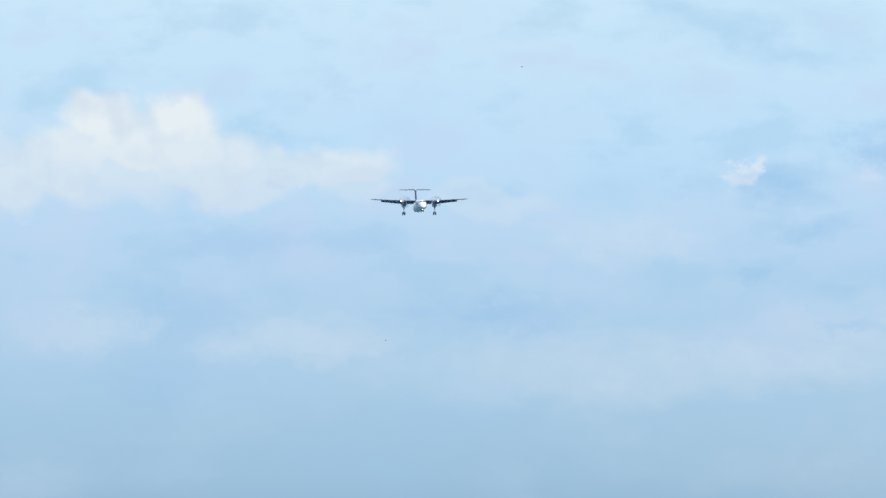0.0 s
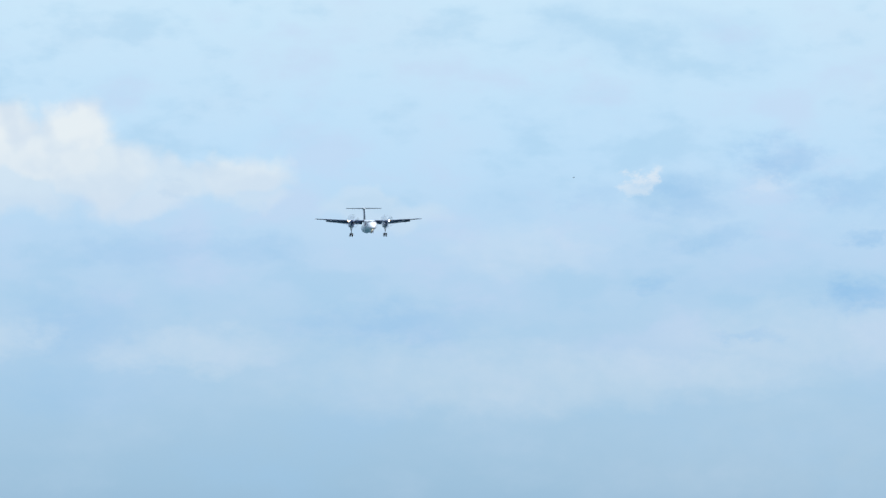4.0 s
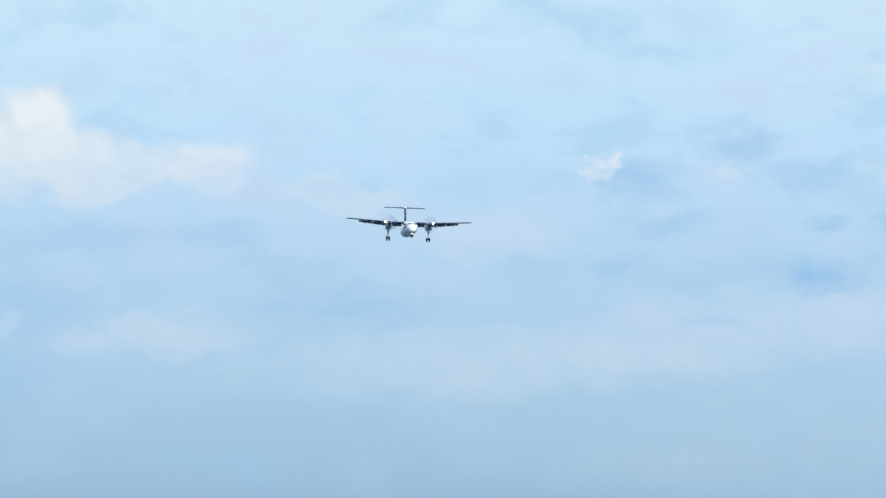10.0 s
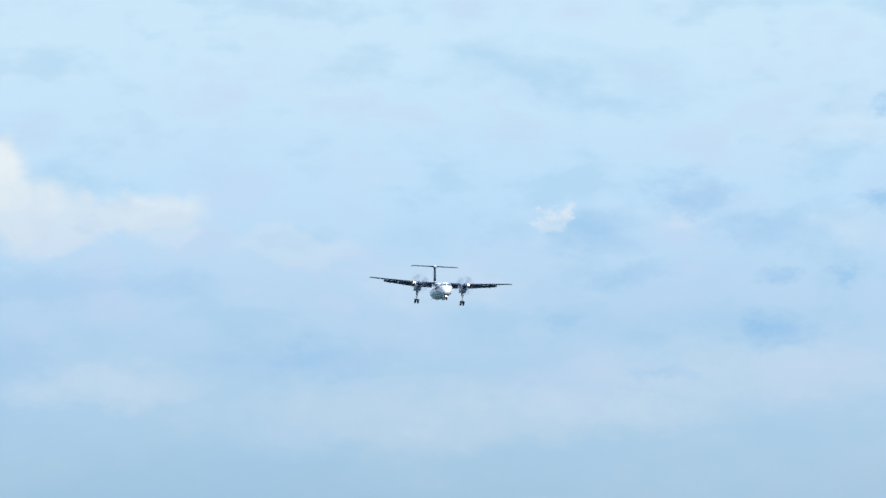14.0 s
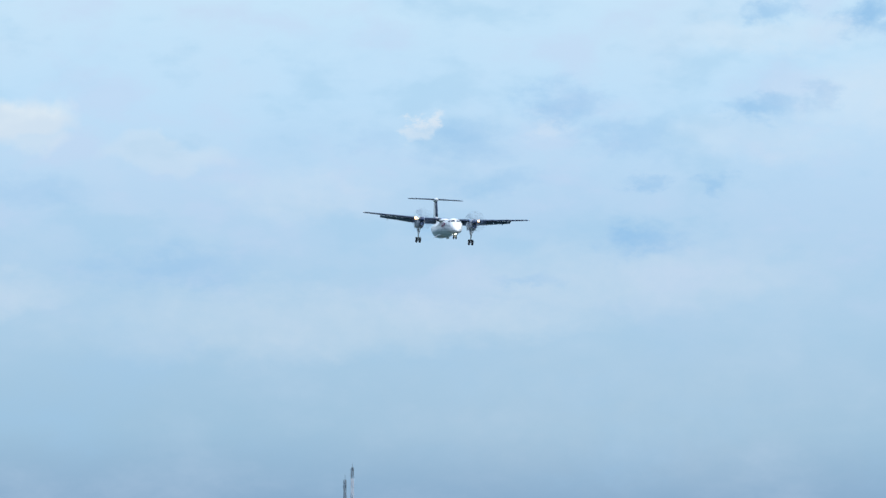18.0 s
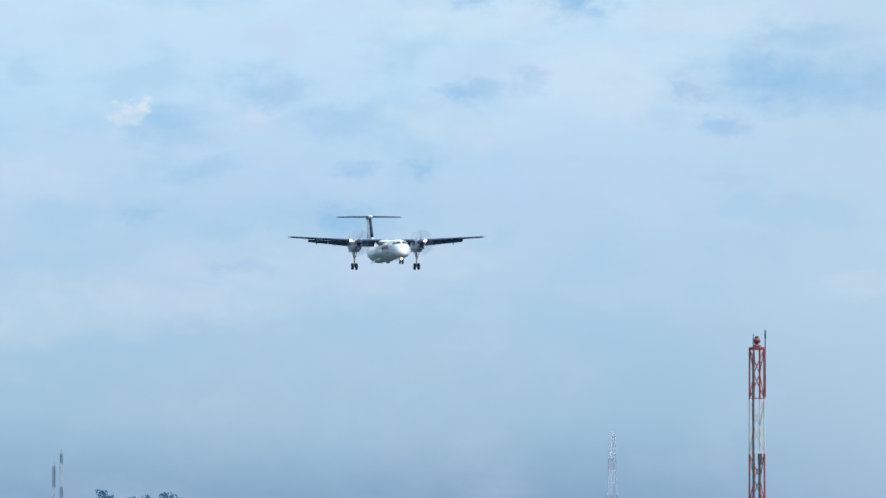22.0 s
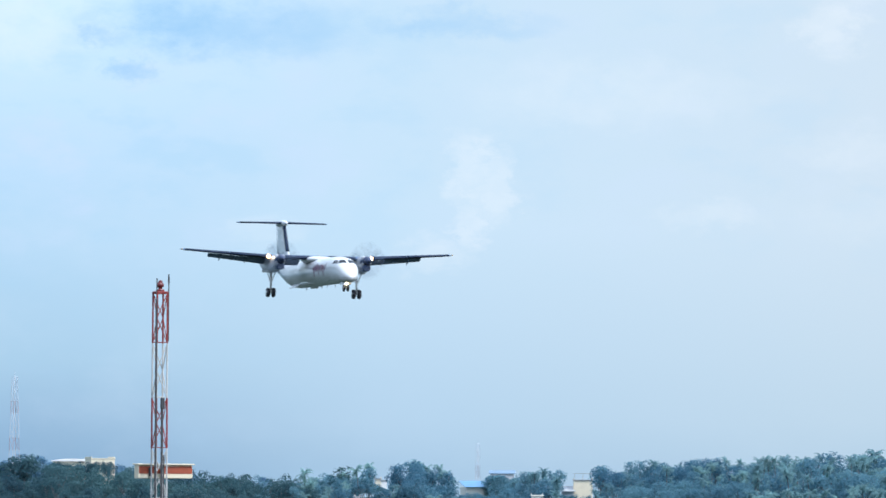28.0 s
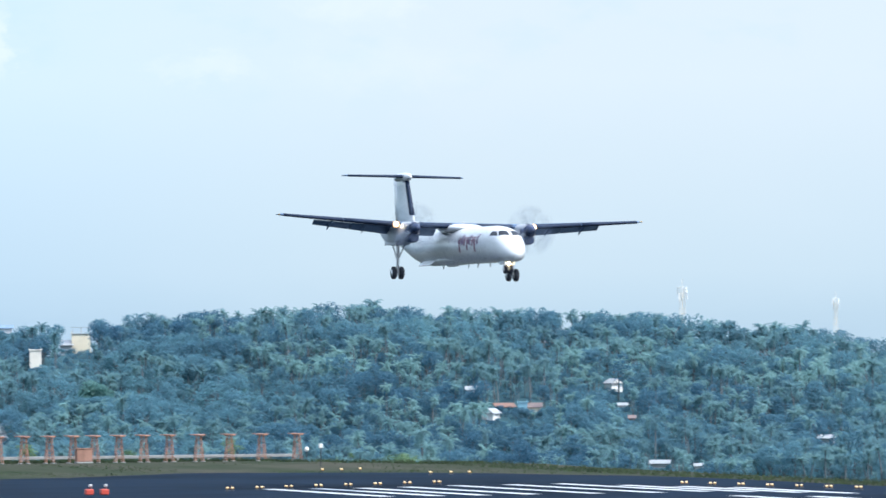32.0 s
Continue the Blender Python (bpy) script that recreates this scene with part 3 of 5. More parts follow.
# ---- the turboprop airliner ----
# local axes: x forward, y to its left, z up; origin midway between the main wheels' hubs
HULL = ((16.34, 1.40, .04, .04), (16.26, 1.41, .28, .26), (16.0, 1.48, .54, .48), (15.6, 1.60, .77, .68), (15.1, 1.75, .95, .85), (14.5, 1.93, 1.08, .98),
        (13.8, 2.06, 1.18, 1.13), (13.0, 2.15, 1.26, 1.24), (12.2, 2.21, 1.315, 1.31), (11.2, 2.25, 1.345, 1.345), (-5.5, 2.25, 1.345, 1.345),
        (-7.0, 2.30, 1.32, 1.30), (-8.5, 2.42, 1.23, 1.18), (-10.0, 2.58, 1.08, 1.02), (-11.5, 2.75, .90, .84), (-13.0, 2.91, .70, .65), (-14.5, 3.04, .48, .46), (-15.8, 3.14, .28, .28), (-16.5, 3.2, .12, .12))


def hull_at(x):
    xs = [h[0] for h in HULL][::-1]
    return [float(np.interp(x, xs, [h[i] for h in HULL][::-1])) for i in (1, 2, 3)]


def fullness(x):
    """How square-shouldered the section is: the cockpit is fuller than the round cabin."""
    return 2.0 + .5 * ease(11.6, 13.0, x) * (1 - ease(15.0, 16.0, x))


def hull_point(x, a, off=0.0):
    """A point of the skin; a: degrees from the left side up over the top."""
    zc, ry, rz = hull_at(x)
    c, s, e = math.cos(radians(a)), math.sin(radians(a)), 2 / fullness(x)
    return (x, (ry + off) * math.copysign(abs(c) ** e, c), zc + (rz + off) * math.copysign(abs(s) ** e, s))


def skin_angle(x, z):
    """The angle at which the skin reaches a height."""
    zc, _, rz = hull_at(x)
    return math.degrees(math.asin(min(1.0, max(0.0, (z - zc) / rz) ** (fullness(x) / 2))))


def skin_patch(corners, off=0.012, nx=4, na=4):
    """A thin panel laid on the skin, between corners (x, angle) given in a loop of four."""
    (xa, aa), (xb, ab), (xc, ac), (xd, ad) = corners
    verts = []
    for layer in (off, -0.01):
        for i in range(nx + 1):
            for j in range(na + 1):
                s, t = i / nx, j / na
                x = (xa * (1 - s) + xb * s) * (1 - t) + (xd * (1 - s) + xc * s) * t
                a = (aa * (1 - s) + ab * s) * (1 - t) + (ad * (1 - s) + ac * s) * t
                verts.append(hull_point(x, a, layer))
    w, m = na + 1, (nx + 1) * (na + 1)
    faces = [(i * w + j, i * w + j + 1, (i + 1) * w + j + 1, (i + 1) * w + j) for i in range(nx) for j in range(na)]
    rim = [i * w for i in range(nx + 1)] + [nx * w + j for j in range(1, na + 1)] + [i * w + na for i in range(nx - 1, -1, -1)] + [j for j in range(na - 1, 0, -1)]
    faces += [(rim[k], rim[(k + 1) % len(rim)], rim[(k + 1) % len(rim)] + m, rim[k] + m) for k in range(len(rim))]
    return verts, faces


def foil(le, chord, thick, place, n=9, incid=0.0, camber=0.02):
    """An aerofoil ring; place(dx, dz) puts a point given behind the leading edge and above the chord."""
    pts = []
    for i in range(n + 1):
        c = 0.5 * (1 - math.cos(math.pi * i / n))
        t = thick * chord * 5 * (0.2969 * math.sqrt(c) - 0.126 * c - 0.3516 * c * c + 0.2843 * c ** 3 - 0.1015 * c ** 4)
        pts.append((c, t))
    loop = [(c, t + camber * chord * math.sin(math.pi * c)) for c, t in pts] + [(c, -t + camber * chord * math.sin(math.pi * c)) for c, t in reversed(pts[1:-1])]
    return [place(le - c * chord, z - c * chord * math.tan(radians(incid))) for c, z in loop]


def boot_line(le, ch, thick, reach, off, camber=0.02):
    """Points of a de-icing boot round a leading edge: (x, height) pairs, over the nose and back below."""
    run = (1.0, .62, .34, .16, .06, .015)
    out = []
    for k, sg in [(k, 1) for k in run] + [(0.0, 0)] + [(k, -1) for k in reversed(run)]:
        c = k * reach
        t = thick * ch * 5 * (.2969 * math.sqrt(c) - .126 * c - .3516 * c * c + .2843 * c ** 3)
        out.append((le - c * ch + off * (1 - k), sg * (t + off) + camber * ch * math.sin(math.pi * c)))
    return out + [(le - reach * ch - .02, 0.0)]


def wing_line(y):
    """Leading edge, chord and height of the wing at y."""
    a = abs(y)
    k = max(0.0, (a - 4.6) / (14.2 - 4.6))
    return 2.55 - 1.0 * k, 3.0 - 1.7 * k, 3.62 + 0.62 * k


def build_aircraft():
    plane = thing("airliner", "white high-wing twin-turboprop airliner with wheels and flaps down, lamps lit", "aircraft")
    rings = [ring_yz(x, *hull_at(x), 40, 0, fullness(x)) for x in sorted({h[0] for h in HULL} | {14.8, 14.15, 13.4, 12.6}, reverse=True)]
    fuselage = part("fuselage", loft(rings), WHITE, plane, "glossy white tubular fuselage with pointed nose", True)
    # cockpit glazing: windscreen and side panes, level along the brow
    for c in (((14.68, 86.5), (14.25, skin_angle(14.25, 2.77)), (13.62, skin_angle(13.62, 3.13)), (13.9, 86.5)),
              ((14.14, skin_angle(14.14, 2.76)), (13.0, skin_angle(13.0, 2.78)), (12.98, skin_angle(12.98, 3.1)), (13.5, skin_angle(13.5, 3.13)))):
        for cc in (c, tuple((q, 180 - a) for q, a in reversed(c))):
            part("cockpit_window", skin_patch(cc, .014, 6, 6), GLASS_DARK, fuselage, "dark cockpit glass")
    for k in range(20):
        x = 10.2 - k * 0.80
        if 1.2 < x < 2.6:
            continue
        for s in (0, 1):
            a0, a1 = 8, 20
            c = ((x, a0), (x, a1), (x - 0.28, a1), (x - 0.28, a0))
            if s:
                c = tuple((q, 180 - a) for q, a in reversed(c))
            part("cabin_window", skin_patch(c, 0.008, 3, 1), WINDOW, fuselage)
    for s in (0, 1):
        for x in (11.9, -7.2):
            c = ((x, -28), (x, 38), (x - 0.8, 38), (x - 0.8, -28))
            for a, b in ((0, 1), (2, 3)):
                p, q = c[a], c[b]
                e = [(p[0] + .025, p[1]), (q[0] + .025, q[1]), (q[0] - .025, q[1]), (p[0] - .025, p[1])]
                if s:
                    e = [(m, 180 - n) for m, n in reversed(e)]
                part("door_seam", skin_patch(e, 0.008, 8, 1), GREY_PAINT, fuselage, "grey door outline")
    # livery emblem: plain strokes and dots in red and plum on the right flank
    rng = random.Random(5)
    x = 10.5
    for k in range(8):
        w = rng.uniform(0.29, 0.38)
        lean = rng.uniform(0.1, 0.25)
        hi = rng.uniform(28, 34) if k in (0, 3, 6) else rng.uniform(17, 23)
        lo = rng.uniform(-24, -16) if k in (1, 4, 7) else rng.uniform(-6, 0)
        ink = LIVERY_B if k % 3 == 0 else LIVERY
        c = [(x + lean, 180 - hi), (x, 180 - lo), (x - w, 180 - lo), (x - w + lean, 180 - hi)]
        part("emblem_stroke", skin_patch(c, 0.011, 8, 1), ink, fuselage, "red and plum emblem stroke")
        for d in rng.choice(((2, 20), (8, 19), (1, 10, 19), (4,))):
            c = [(x + .12, 180 - d - 4), (x + .12, 180 - d), (x - .42, 180 - d - 2), (x - .42, 180 - d - 6)]
            part("emblem_stroke", skin_patch(c, 0.013, 3, 1), ink, fuselage)
        if k % 2:
            c = [(x - .3, 180 - 19), (x - .38, 180 - 4), (x - .52, 180 - 4), (x - .46, 180 - 19)]
            part("emblem_stroke", skin_patch(c, 0.012, 4, 1), LIVERY_B, fuselage)
        x -= rng.uniform(0.62, 0.72)
    # belly fairing, strakes and blade aerials
    part("belly_fairing", loft([ring_yz(q, 1.28, w, h, 20, 0, 2.6) for q, w, h in ((3.4, .2, .05), (2.6, .75, .28), (1.0, 1.0, .40), (-1.5, 1.0, .40), (-3.2, .7, .28), (-4.2, .2, .05))]), WHITE, fuselage, "", True)
    for s in (-1, 1):
        part("ventral_strake", ([(-2.2, s * .88, 1.16), (-5.5, s * .88, 1.16), (-5.9, s * 1.16, .82), (-2.9, s * 1.16, .82), (-2.2, s * .82, 1.10), (-5.5, s * .82, 1.10), (-5.9, s * 1.12, .79), (-2.9, s * 1.12, .79)],
                                [(0, 1, 2, 3), (4, 7, 6, 5), (0, 4, 5, 1), (1, 5, 6, 2), (2, 6, 7, 3), (3, 7, 4, 0)]), WHITE, plane, "white ventral strake under the fuselage")
    for q in (9.6, 6.4, 3.9, -2.8):
        z = 0.9
        part("blade_aerial", ([(q, -.02, z + .1), (q - .35, -.02, z + .1), (q - .4, -.01, z - .28), (q - .22, -.01, z - .28), (q, .02, z + .1), (q - .35, .02, z + .1), (q - .4, .01, z - .28), (q - .22, .01, z - .28)],
                              [(0, 1, 2, 3), (7, 6, 5, 4), (0, 4, 5, 1), (1, 5, 6, 2), (2, 6, 7, 3), (3, 7, 4, 0)]), GREY_PAINT, fuselage)
    part("anti_collision_lamp", spin(((0, .08), (.06, .075), (.11, .04), (.12, .01)), 10, "z"), GREY_PAINT, fuselage).location = (2.0, 0, 3.93)
    # fairing over the wing's centre section
    le, ch, z = wing_line(0.0)
    part("wing_fairing", loft([ring_yz(le + d, z - .15, w, h + .05, 24, 0, 2.4) for d, w, h in ((1.5, .25, .05), (.9, .85, .16), (.3, 1.3, .27), (-.3 * ch, 1.42, .33), (-.8 * ch, 1.4, .28), (-ch - .6, 1.1, .2), (-ch - 1.8, .6, .14), (-ch - 2.6, .15, .04))]), WHITE, plane, "white fairing where wing meets fuselage", True)
    # wing
    for s in (-1, 1):
        ys = (0.0, 1.3, 4.4, 5.2, 7.0, 9.0, 11.2, 13.0, 13.85, 14.15, 14.21)
        rings = []
        for y in ys:
            le, ch, z = wing_line(y)
            if y > 13.9:
                le, ch = le - (y - 13.9) * 0.9, ch * (1 - (y - 13.9) * 1.1)
            r = foil(le, ch, 0.15 if y < 13.9 else 0.08, lambda px, dz, y=y, z=z: (px, s * y, z + dz))
            rings.append(r if s > 0 else r)
        wing = part("wing", loft(rings), WING_SHADED, plane, "grey high wing, coloured navy for its shaded underside", True)
        wing.scale.y = 0.975
        # de-icing boots on the leading edge
        for a, b in ((1.0, 3.75), (5.0, 9.3), (9.35, 13.85)):
            rr = []
            for q in np.linspace(a, b, 4):
                le, ch, z = wing_line(q)
                rr.append([(px, s * q, z + dz) for px, dz in boot_line(le, ch, .15, .13, .018)])
            part("de_icing_boot", loft(rr), BOOT, wing, "black rubber de-icing boot", True)
        # flaps, drooped, and their hinge fairings
        for a, b in ((1.55, 3.7), (5.15, 8.3), (8.33, 11.2)):
            rr = []
            for q in (a, (a + b) / 2, b):
                le, ch, z = wing_line(q)
                rr.append(foil(le - ch * 0.80, ch * 0.33, 0.13, lambda px, dz, q=q, z=z: (px, s * q, z - 0.10 + dz), 7, 30))
            part("flap", loft(rr), FLAP_SHADED, wing, "grey trailing-edge flap, lowered, coloured navy for shade", True)
        rr = []
        for q in (11.25, 12.5, 13.8):
            le, ch, z = wing_line(q)
            rr.append(foil(le - ch * .80, ch * .27, .1, lambda px, dz, q=q, z=z: (px, s * q, z + dz), 6, 3))
        part("aileron", loft(rr), GREY_PAINT, wing, "", True)
        for q in (7.2, 9.9):
            le, ch, z = wing_line(q)
            x1 = le - ch * .55
            part("hinge_fairing", loft([ring_yz(x1 - d, z - dz, .07 * w, .13 * w, 10, s * q) for d, dz, w in ((0, .12, .3), (.4, .22, 1), (.9, .38, 1.1), (1.35, .58, .8), (1.6, .72, .2))]), FLAP_SHADED, wing, "", True)
        le, ch, z = wing_line(14.1)
        part("wing_tip_lamp", spin(((-.25, .01), (-.1, .06), (.1, .06), (.2, .01)), 8), AMBER, wing, "small wing-tip lamp").location = (le - .1, s * 14.2, z + .02)
    # engines
    for s in (-1, 1):
        y = s * 4.4
        nac = part("nacelle", loft([ring_yz(x, zc, w, h, 24, y, 3.2) for x, zc, w, h in
                                    ((4.55, 3.38, .40, .38), (4.2, 3.34, .50, .50), (3.4, 3.22, .58, .66), (2.3, 3.06, .64, .80), (1.0, 2.97, .66, .82), (-.8, 2.97, .64, .82), (-2.2, 3.10, .55, .68), (-3.4, 3.3, .42, .45), (-4.4, 3.45, .22, .22), (-4.9, 3.5, .08, .08))]),
                   NACELLE, plane, "white engine nacelle under the wing, greyed for its shade", True)
        part("cowl_ring", loft([ring_yz(x, zc, w, h, 24, y, 2.4) for x, zc, w, h in ((4.62, 3.38, .36, .34), (4.58, 3.38, .42, .41), (4.1, 3.33, .525, .53), (3.75, 3.28, .56, .60), (3.7, 3.28, .54, .58))]), NAVY, nac, "dark blue engine cowl front", True)
        part("air_intake", loft([ring_yz(x, zc, w, h, 18, y, 2.4) for x, zc, w, h in ((4.4, 2.68, .27, .22), (4.42, 2.68, .36, .31), (4.2, 2.68, .40, .36), (3.6, 2.68, .42, .36), (2.6, 2.66, .44, .26))]), NAVY, nac, "dark chin air intake", True)
        part("exhaust", loft([ring_yz(x, 3.62, w, w * .8, 14, y + s * .42) for x, w in ((-1.2, .05), (-1.6, .2), (-3.0, .24), (-3.4, .22))]), STEEL, nac, "sooty metal exhaust", True)
        # wheel-bay doors
        for d in (-.42, .42):
            part("wheel_bay_door", box(-1.6, 1.3, y + d * 1.3 - .02, y + d * 1.3 + .02, 2.18, 2.9, .015), NACELLE, nac, "white open wheel-bay door, greyed for its shade")
        # Outer ring glows orange to stand for the halo round the core
        lamp = part("landing_lamp", spin(((2.30, .20), (2.52, .225), (2.62, .18), (2.68, .04)), 18), LAMP, nac, "lit round landing lamp with a glowing halo ring", True)
        lamp.location = (.0, s * 5.25, 3.68)
        part("lamp_core", spin(((2.60, .13), (2.69, .11), (2.74, .03)), 14), LAMP_HOT, lamp)
        # propeller
        hub = new("propeller")
        hub.parent = plane
        hub.location = (4.72, y, 3.38)
        hub["label"] = "six-bladed propeller turning too fast to see"
        hub.name = "propeller"
        part("spinner", spin(((-.12, .36), (.15, .34), (.45, .24), (.66, .10), (.72, .01)), 20), NAVY, hub, "dark pointed spinner", True)
        for k in range(6):
            a = math.pi / 3 * k
            rr = []
            for r, c, tw in ((.3, .16, 60), (.8, .34, 45), (1.3, .42, 34), (1.8, .36, 27), (2.05, .16, 24)):
                dx, dt = math.sin(radians(tw)) * c / 2, math.cos(radians(tw)) * c / 2
                q = []
                for e, f in ((1, .0), (.3, .05), (-1, 0), (.3, -.05)):
                    t = e * dt * 2.2
                    xx = e * dx + f * c
                    q.append((xx, r * math.cos(a) - t * math.sin(a), r * math.sin(a) + t * math.cos(a)))
                rr.append(q)
            part("blade", loft(rr), BLADE, hub, "grey blade blurred by its speed", True)
        verts = [(0, 2.04 * math.cos(2 * math.pi * i / 48), 2.04 * math.sin(2 * math.pi * i / 48)) for i in range(48)]
        verts += [(.01, .5 * math.cos(2 * math.pi * i / 48), .5 * math.sin(2 * math.pi * i / 48)) for i in range(48)]
        part("blade_sweep", (verts, [(i, (i + 1) % 48, 48 + (i + 1) % 48, 48 + i) for i in range(48)]), BLUR, hub, "faint grey sweep of the turning blades").visible_shadow = False
        # main gear
        gear = part("main_gear_leg", rod((.05, y, .0), (.0, y, 2.3), .10, .13, 12), STRUT, plane, "pale grey main landing-gear leg", True)
        part("oleo", rod((.03, y, .05), (.02, y, .9), .065, .065, 10), ALLOY, gear, "bright oleo piston", True)
        for q in (-.28, .28):
            part("side_brace", rod((.0, y, .85), (-.9, y + q * .9, 2.35), .05, .05, 8), STRUT, gear)
            part("drag_brace", rod((.05, y + q * .3, 1.1), (1.2, y + q * 1.2, 2.4), .05, .06, 8), STRUT, gear)
        part("axle", rod((0, y - .42, 0), (0, y + .42, 0), .06, .06, 10), ALLOY, gear)
        part("torque_link", rod((.0, y, .35), (-.32, y, .7), .04, .04, 6), STRUT, gear)
        for q in (-.28, .28):
            wheel = part("wheel", spin(((-.17, .12), (-.17, .36), (-.12, .455), (0, .475), (.12, .455), (.17, .36), (.17, .12)), 24, "y"), TYRE, gear, "black tyre", True)
            wheel.location = (0, y + q, 0)
            part("hub", spin(((-.18, .05), (-.175, .24), (-.1, .26), (.1, .26), (.175, .24), (.18, .05)), 16, "y"), ALLOY, wheel, "alloy wheel hub", True)
    # nose gear
    nx, nz = 13.94, 0.14
    gear = part("nose_gear_leg", rod((nx, 0, nz), (nx + .1, 0, 1.4), .07, .10, 10), STRUT, plane, "pale grey nose-wheel leg", True)
    part("drag_brace", rod((nx, 0, .85), (nx - .9, 0, 1.3), .04, .04, 8), STRUT, gear)
    part("axle", rod((nx, -.3, nz), (nx, .3, nz), .045, .045, 8), ALLOY, gear)
    for q in (-.2, .2):
        wheel = part("wheel", spin(((-.11, .1), (-.11, .26), (-.07, .325), (0, .34), (.07, .325), (.11, .26), (.11, .1)), 20, "y"), TYRE, gear, "black tyre", True)
        wheel.location = (nx, q, nz)
        part("hub", spin(((-.12, .04), (-.115, .17), (.115, .17), (.12, .04)), 14, "y"), ALLOY, wheel, "", True)
    for q in (-.38, .38):
        part("nose_bay_door", box(nx - .9, nx + .5, q - .015, q + .015, .48, 1.0, .01), WHITE, gear, "white open nose-bay door")
    lamp = part("taxi_lamp", spin(((0, .07), (.12, .08), (.18, .055), (.2, .02)), 14), LAMP_HOT, gear, "lit taxi lamp on the nose leg", True)
    lamp.location = (nx + .14, 0, .56)
    # tail
    rings = []
    for z, le, ch, th in ((2.9, -8.6, 6.7, .03), (3.5, -9.6, 5.9, .05), (4.1, -11.1, 4.6, .10), (5.5, -12.1, 4.05, .11), (7.0, -13.05, 3.45, .12), (7.65, -13.4, 3.2, .12)):
        rings.append(foil(le, ch, th, lambda px, dz, z=z: (px, dz, z), camber=0.0))
    fin = part("fin", loft(rings), WHITE, plane, "tall white tail fin", True)
    rr = []
    for z in (4.75, 5.5, 7.0, 7.5):
        le = float(np.interp(z, (4.1, 5.5, 7.0, 7.65), (-11.1, -12.1, -13.05, -13.4)))
        ch = float(np.interp(z, (4.1, 5.5, 7.0, 7.65), (4.6, 4.05, 3.45, 3.2)))
        rr.append([(px, dy, z) for px, dy in boot_line(le, ch, .12, .09, .02, 0.0)])
    part("de_icing_boot", loft(rr), BOOT, fin, "black rubber de-icing boot", True)
    rr = [foil(le, ch, .07, lambda px, dz, z=z: (px, dz, z), camber=0.0) for z, le, ch in ((3.7, -15.0, 1.3), (5.5, -15.7, 1.15), (7.5, -16.35, .95))]
    part("rudder", loft(rr), WHITE, fin, "white rudder", True)
    part("bullet_fairing", loft([ring_yz(x, 7.64, w, w * 1.05, 16) for x, w in ((-12.5, .03), (-12.7, .16), (-13.2, .28), (-14.2, .34), (-15.5, .32), (-16.6, .2), (-17.2, .05))]), WHITE, fin, "white fairing where fin and tailplane meet", True)
    for s in (-1, 1):
        rr, bb, ee = [], [], []
        for y in (0.0, 1.5, 3.0, 4.4, 4.6, 4.64):
            k = y / 4.64
            le, ch = -13.45 - .75 * k, 2.3 - .95 * k
            if y > 4.45:
                le, ch = le - (y - 4.45) * 1.2, ch * (1 - (y - 4.45) * 1.4)
            rr.append(foil(le, ch, .10, lambda px, dz, y=y: (px, s * y, 7.70 + dz - .02)))
            if y < 4.5:
                bb.append([(px, s * y, 7.68 + dz) for px, dz in boot_line(le, ch, .10, .15, .016)])
                ee.append(foil(le - ch * .68, ch * .36, .1, lambda px, dz, y=y: (px, s * y, 7.68 + dz), 6))
        tail = part("tailplane", loft(rr), WING_SHADED, plane, "grey tailplane on top of the fin, coloured navy for shade", True)
        part("de_icing_boot", loft(bb), BOOT, tail, "black rubber de-icing boot", True)
        part("elevator", loft(ee), FLAP_SHADED, tail, "", True)
    # the body sits low over its wheels
    for o in plane.children:
        if "gear" not in o.name:
            o.location.z -= 0.24 if o.name.startswith("fuselage") else 0.16
    return plane


airliner = build_aircraft()


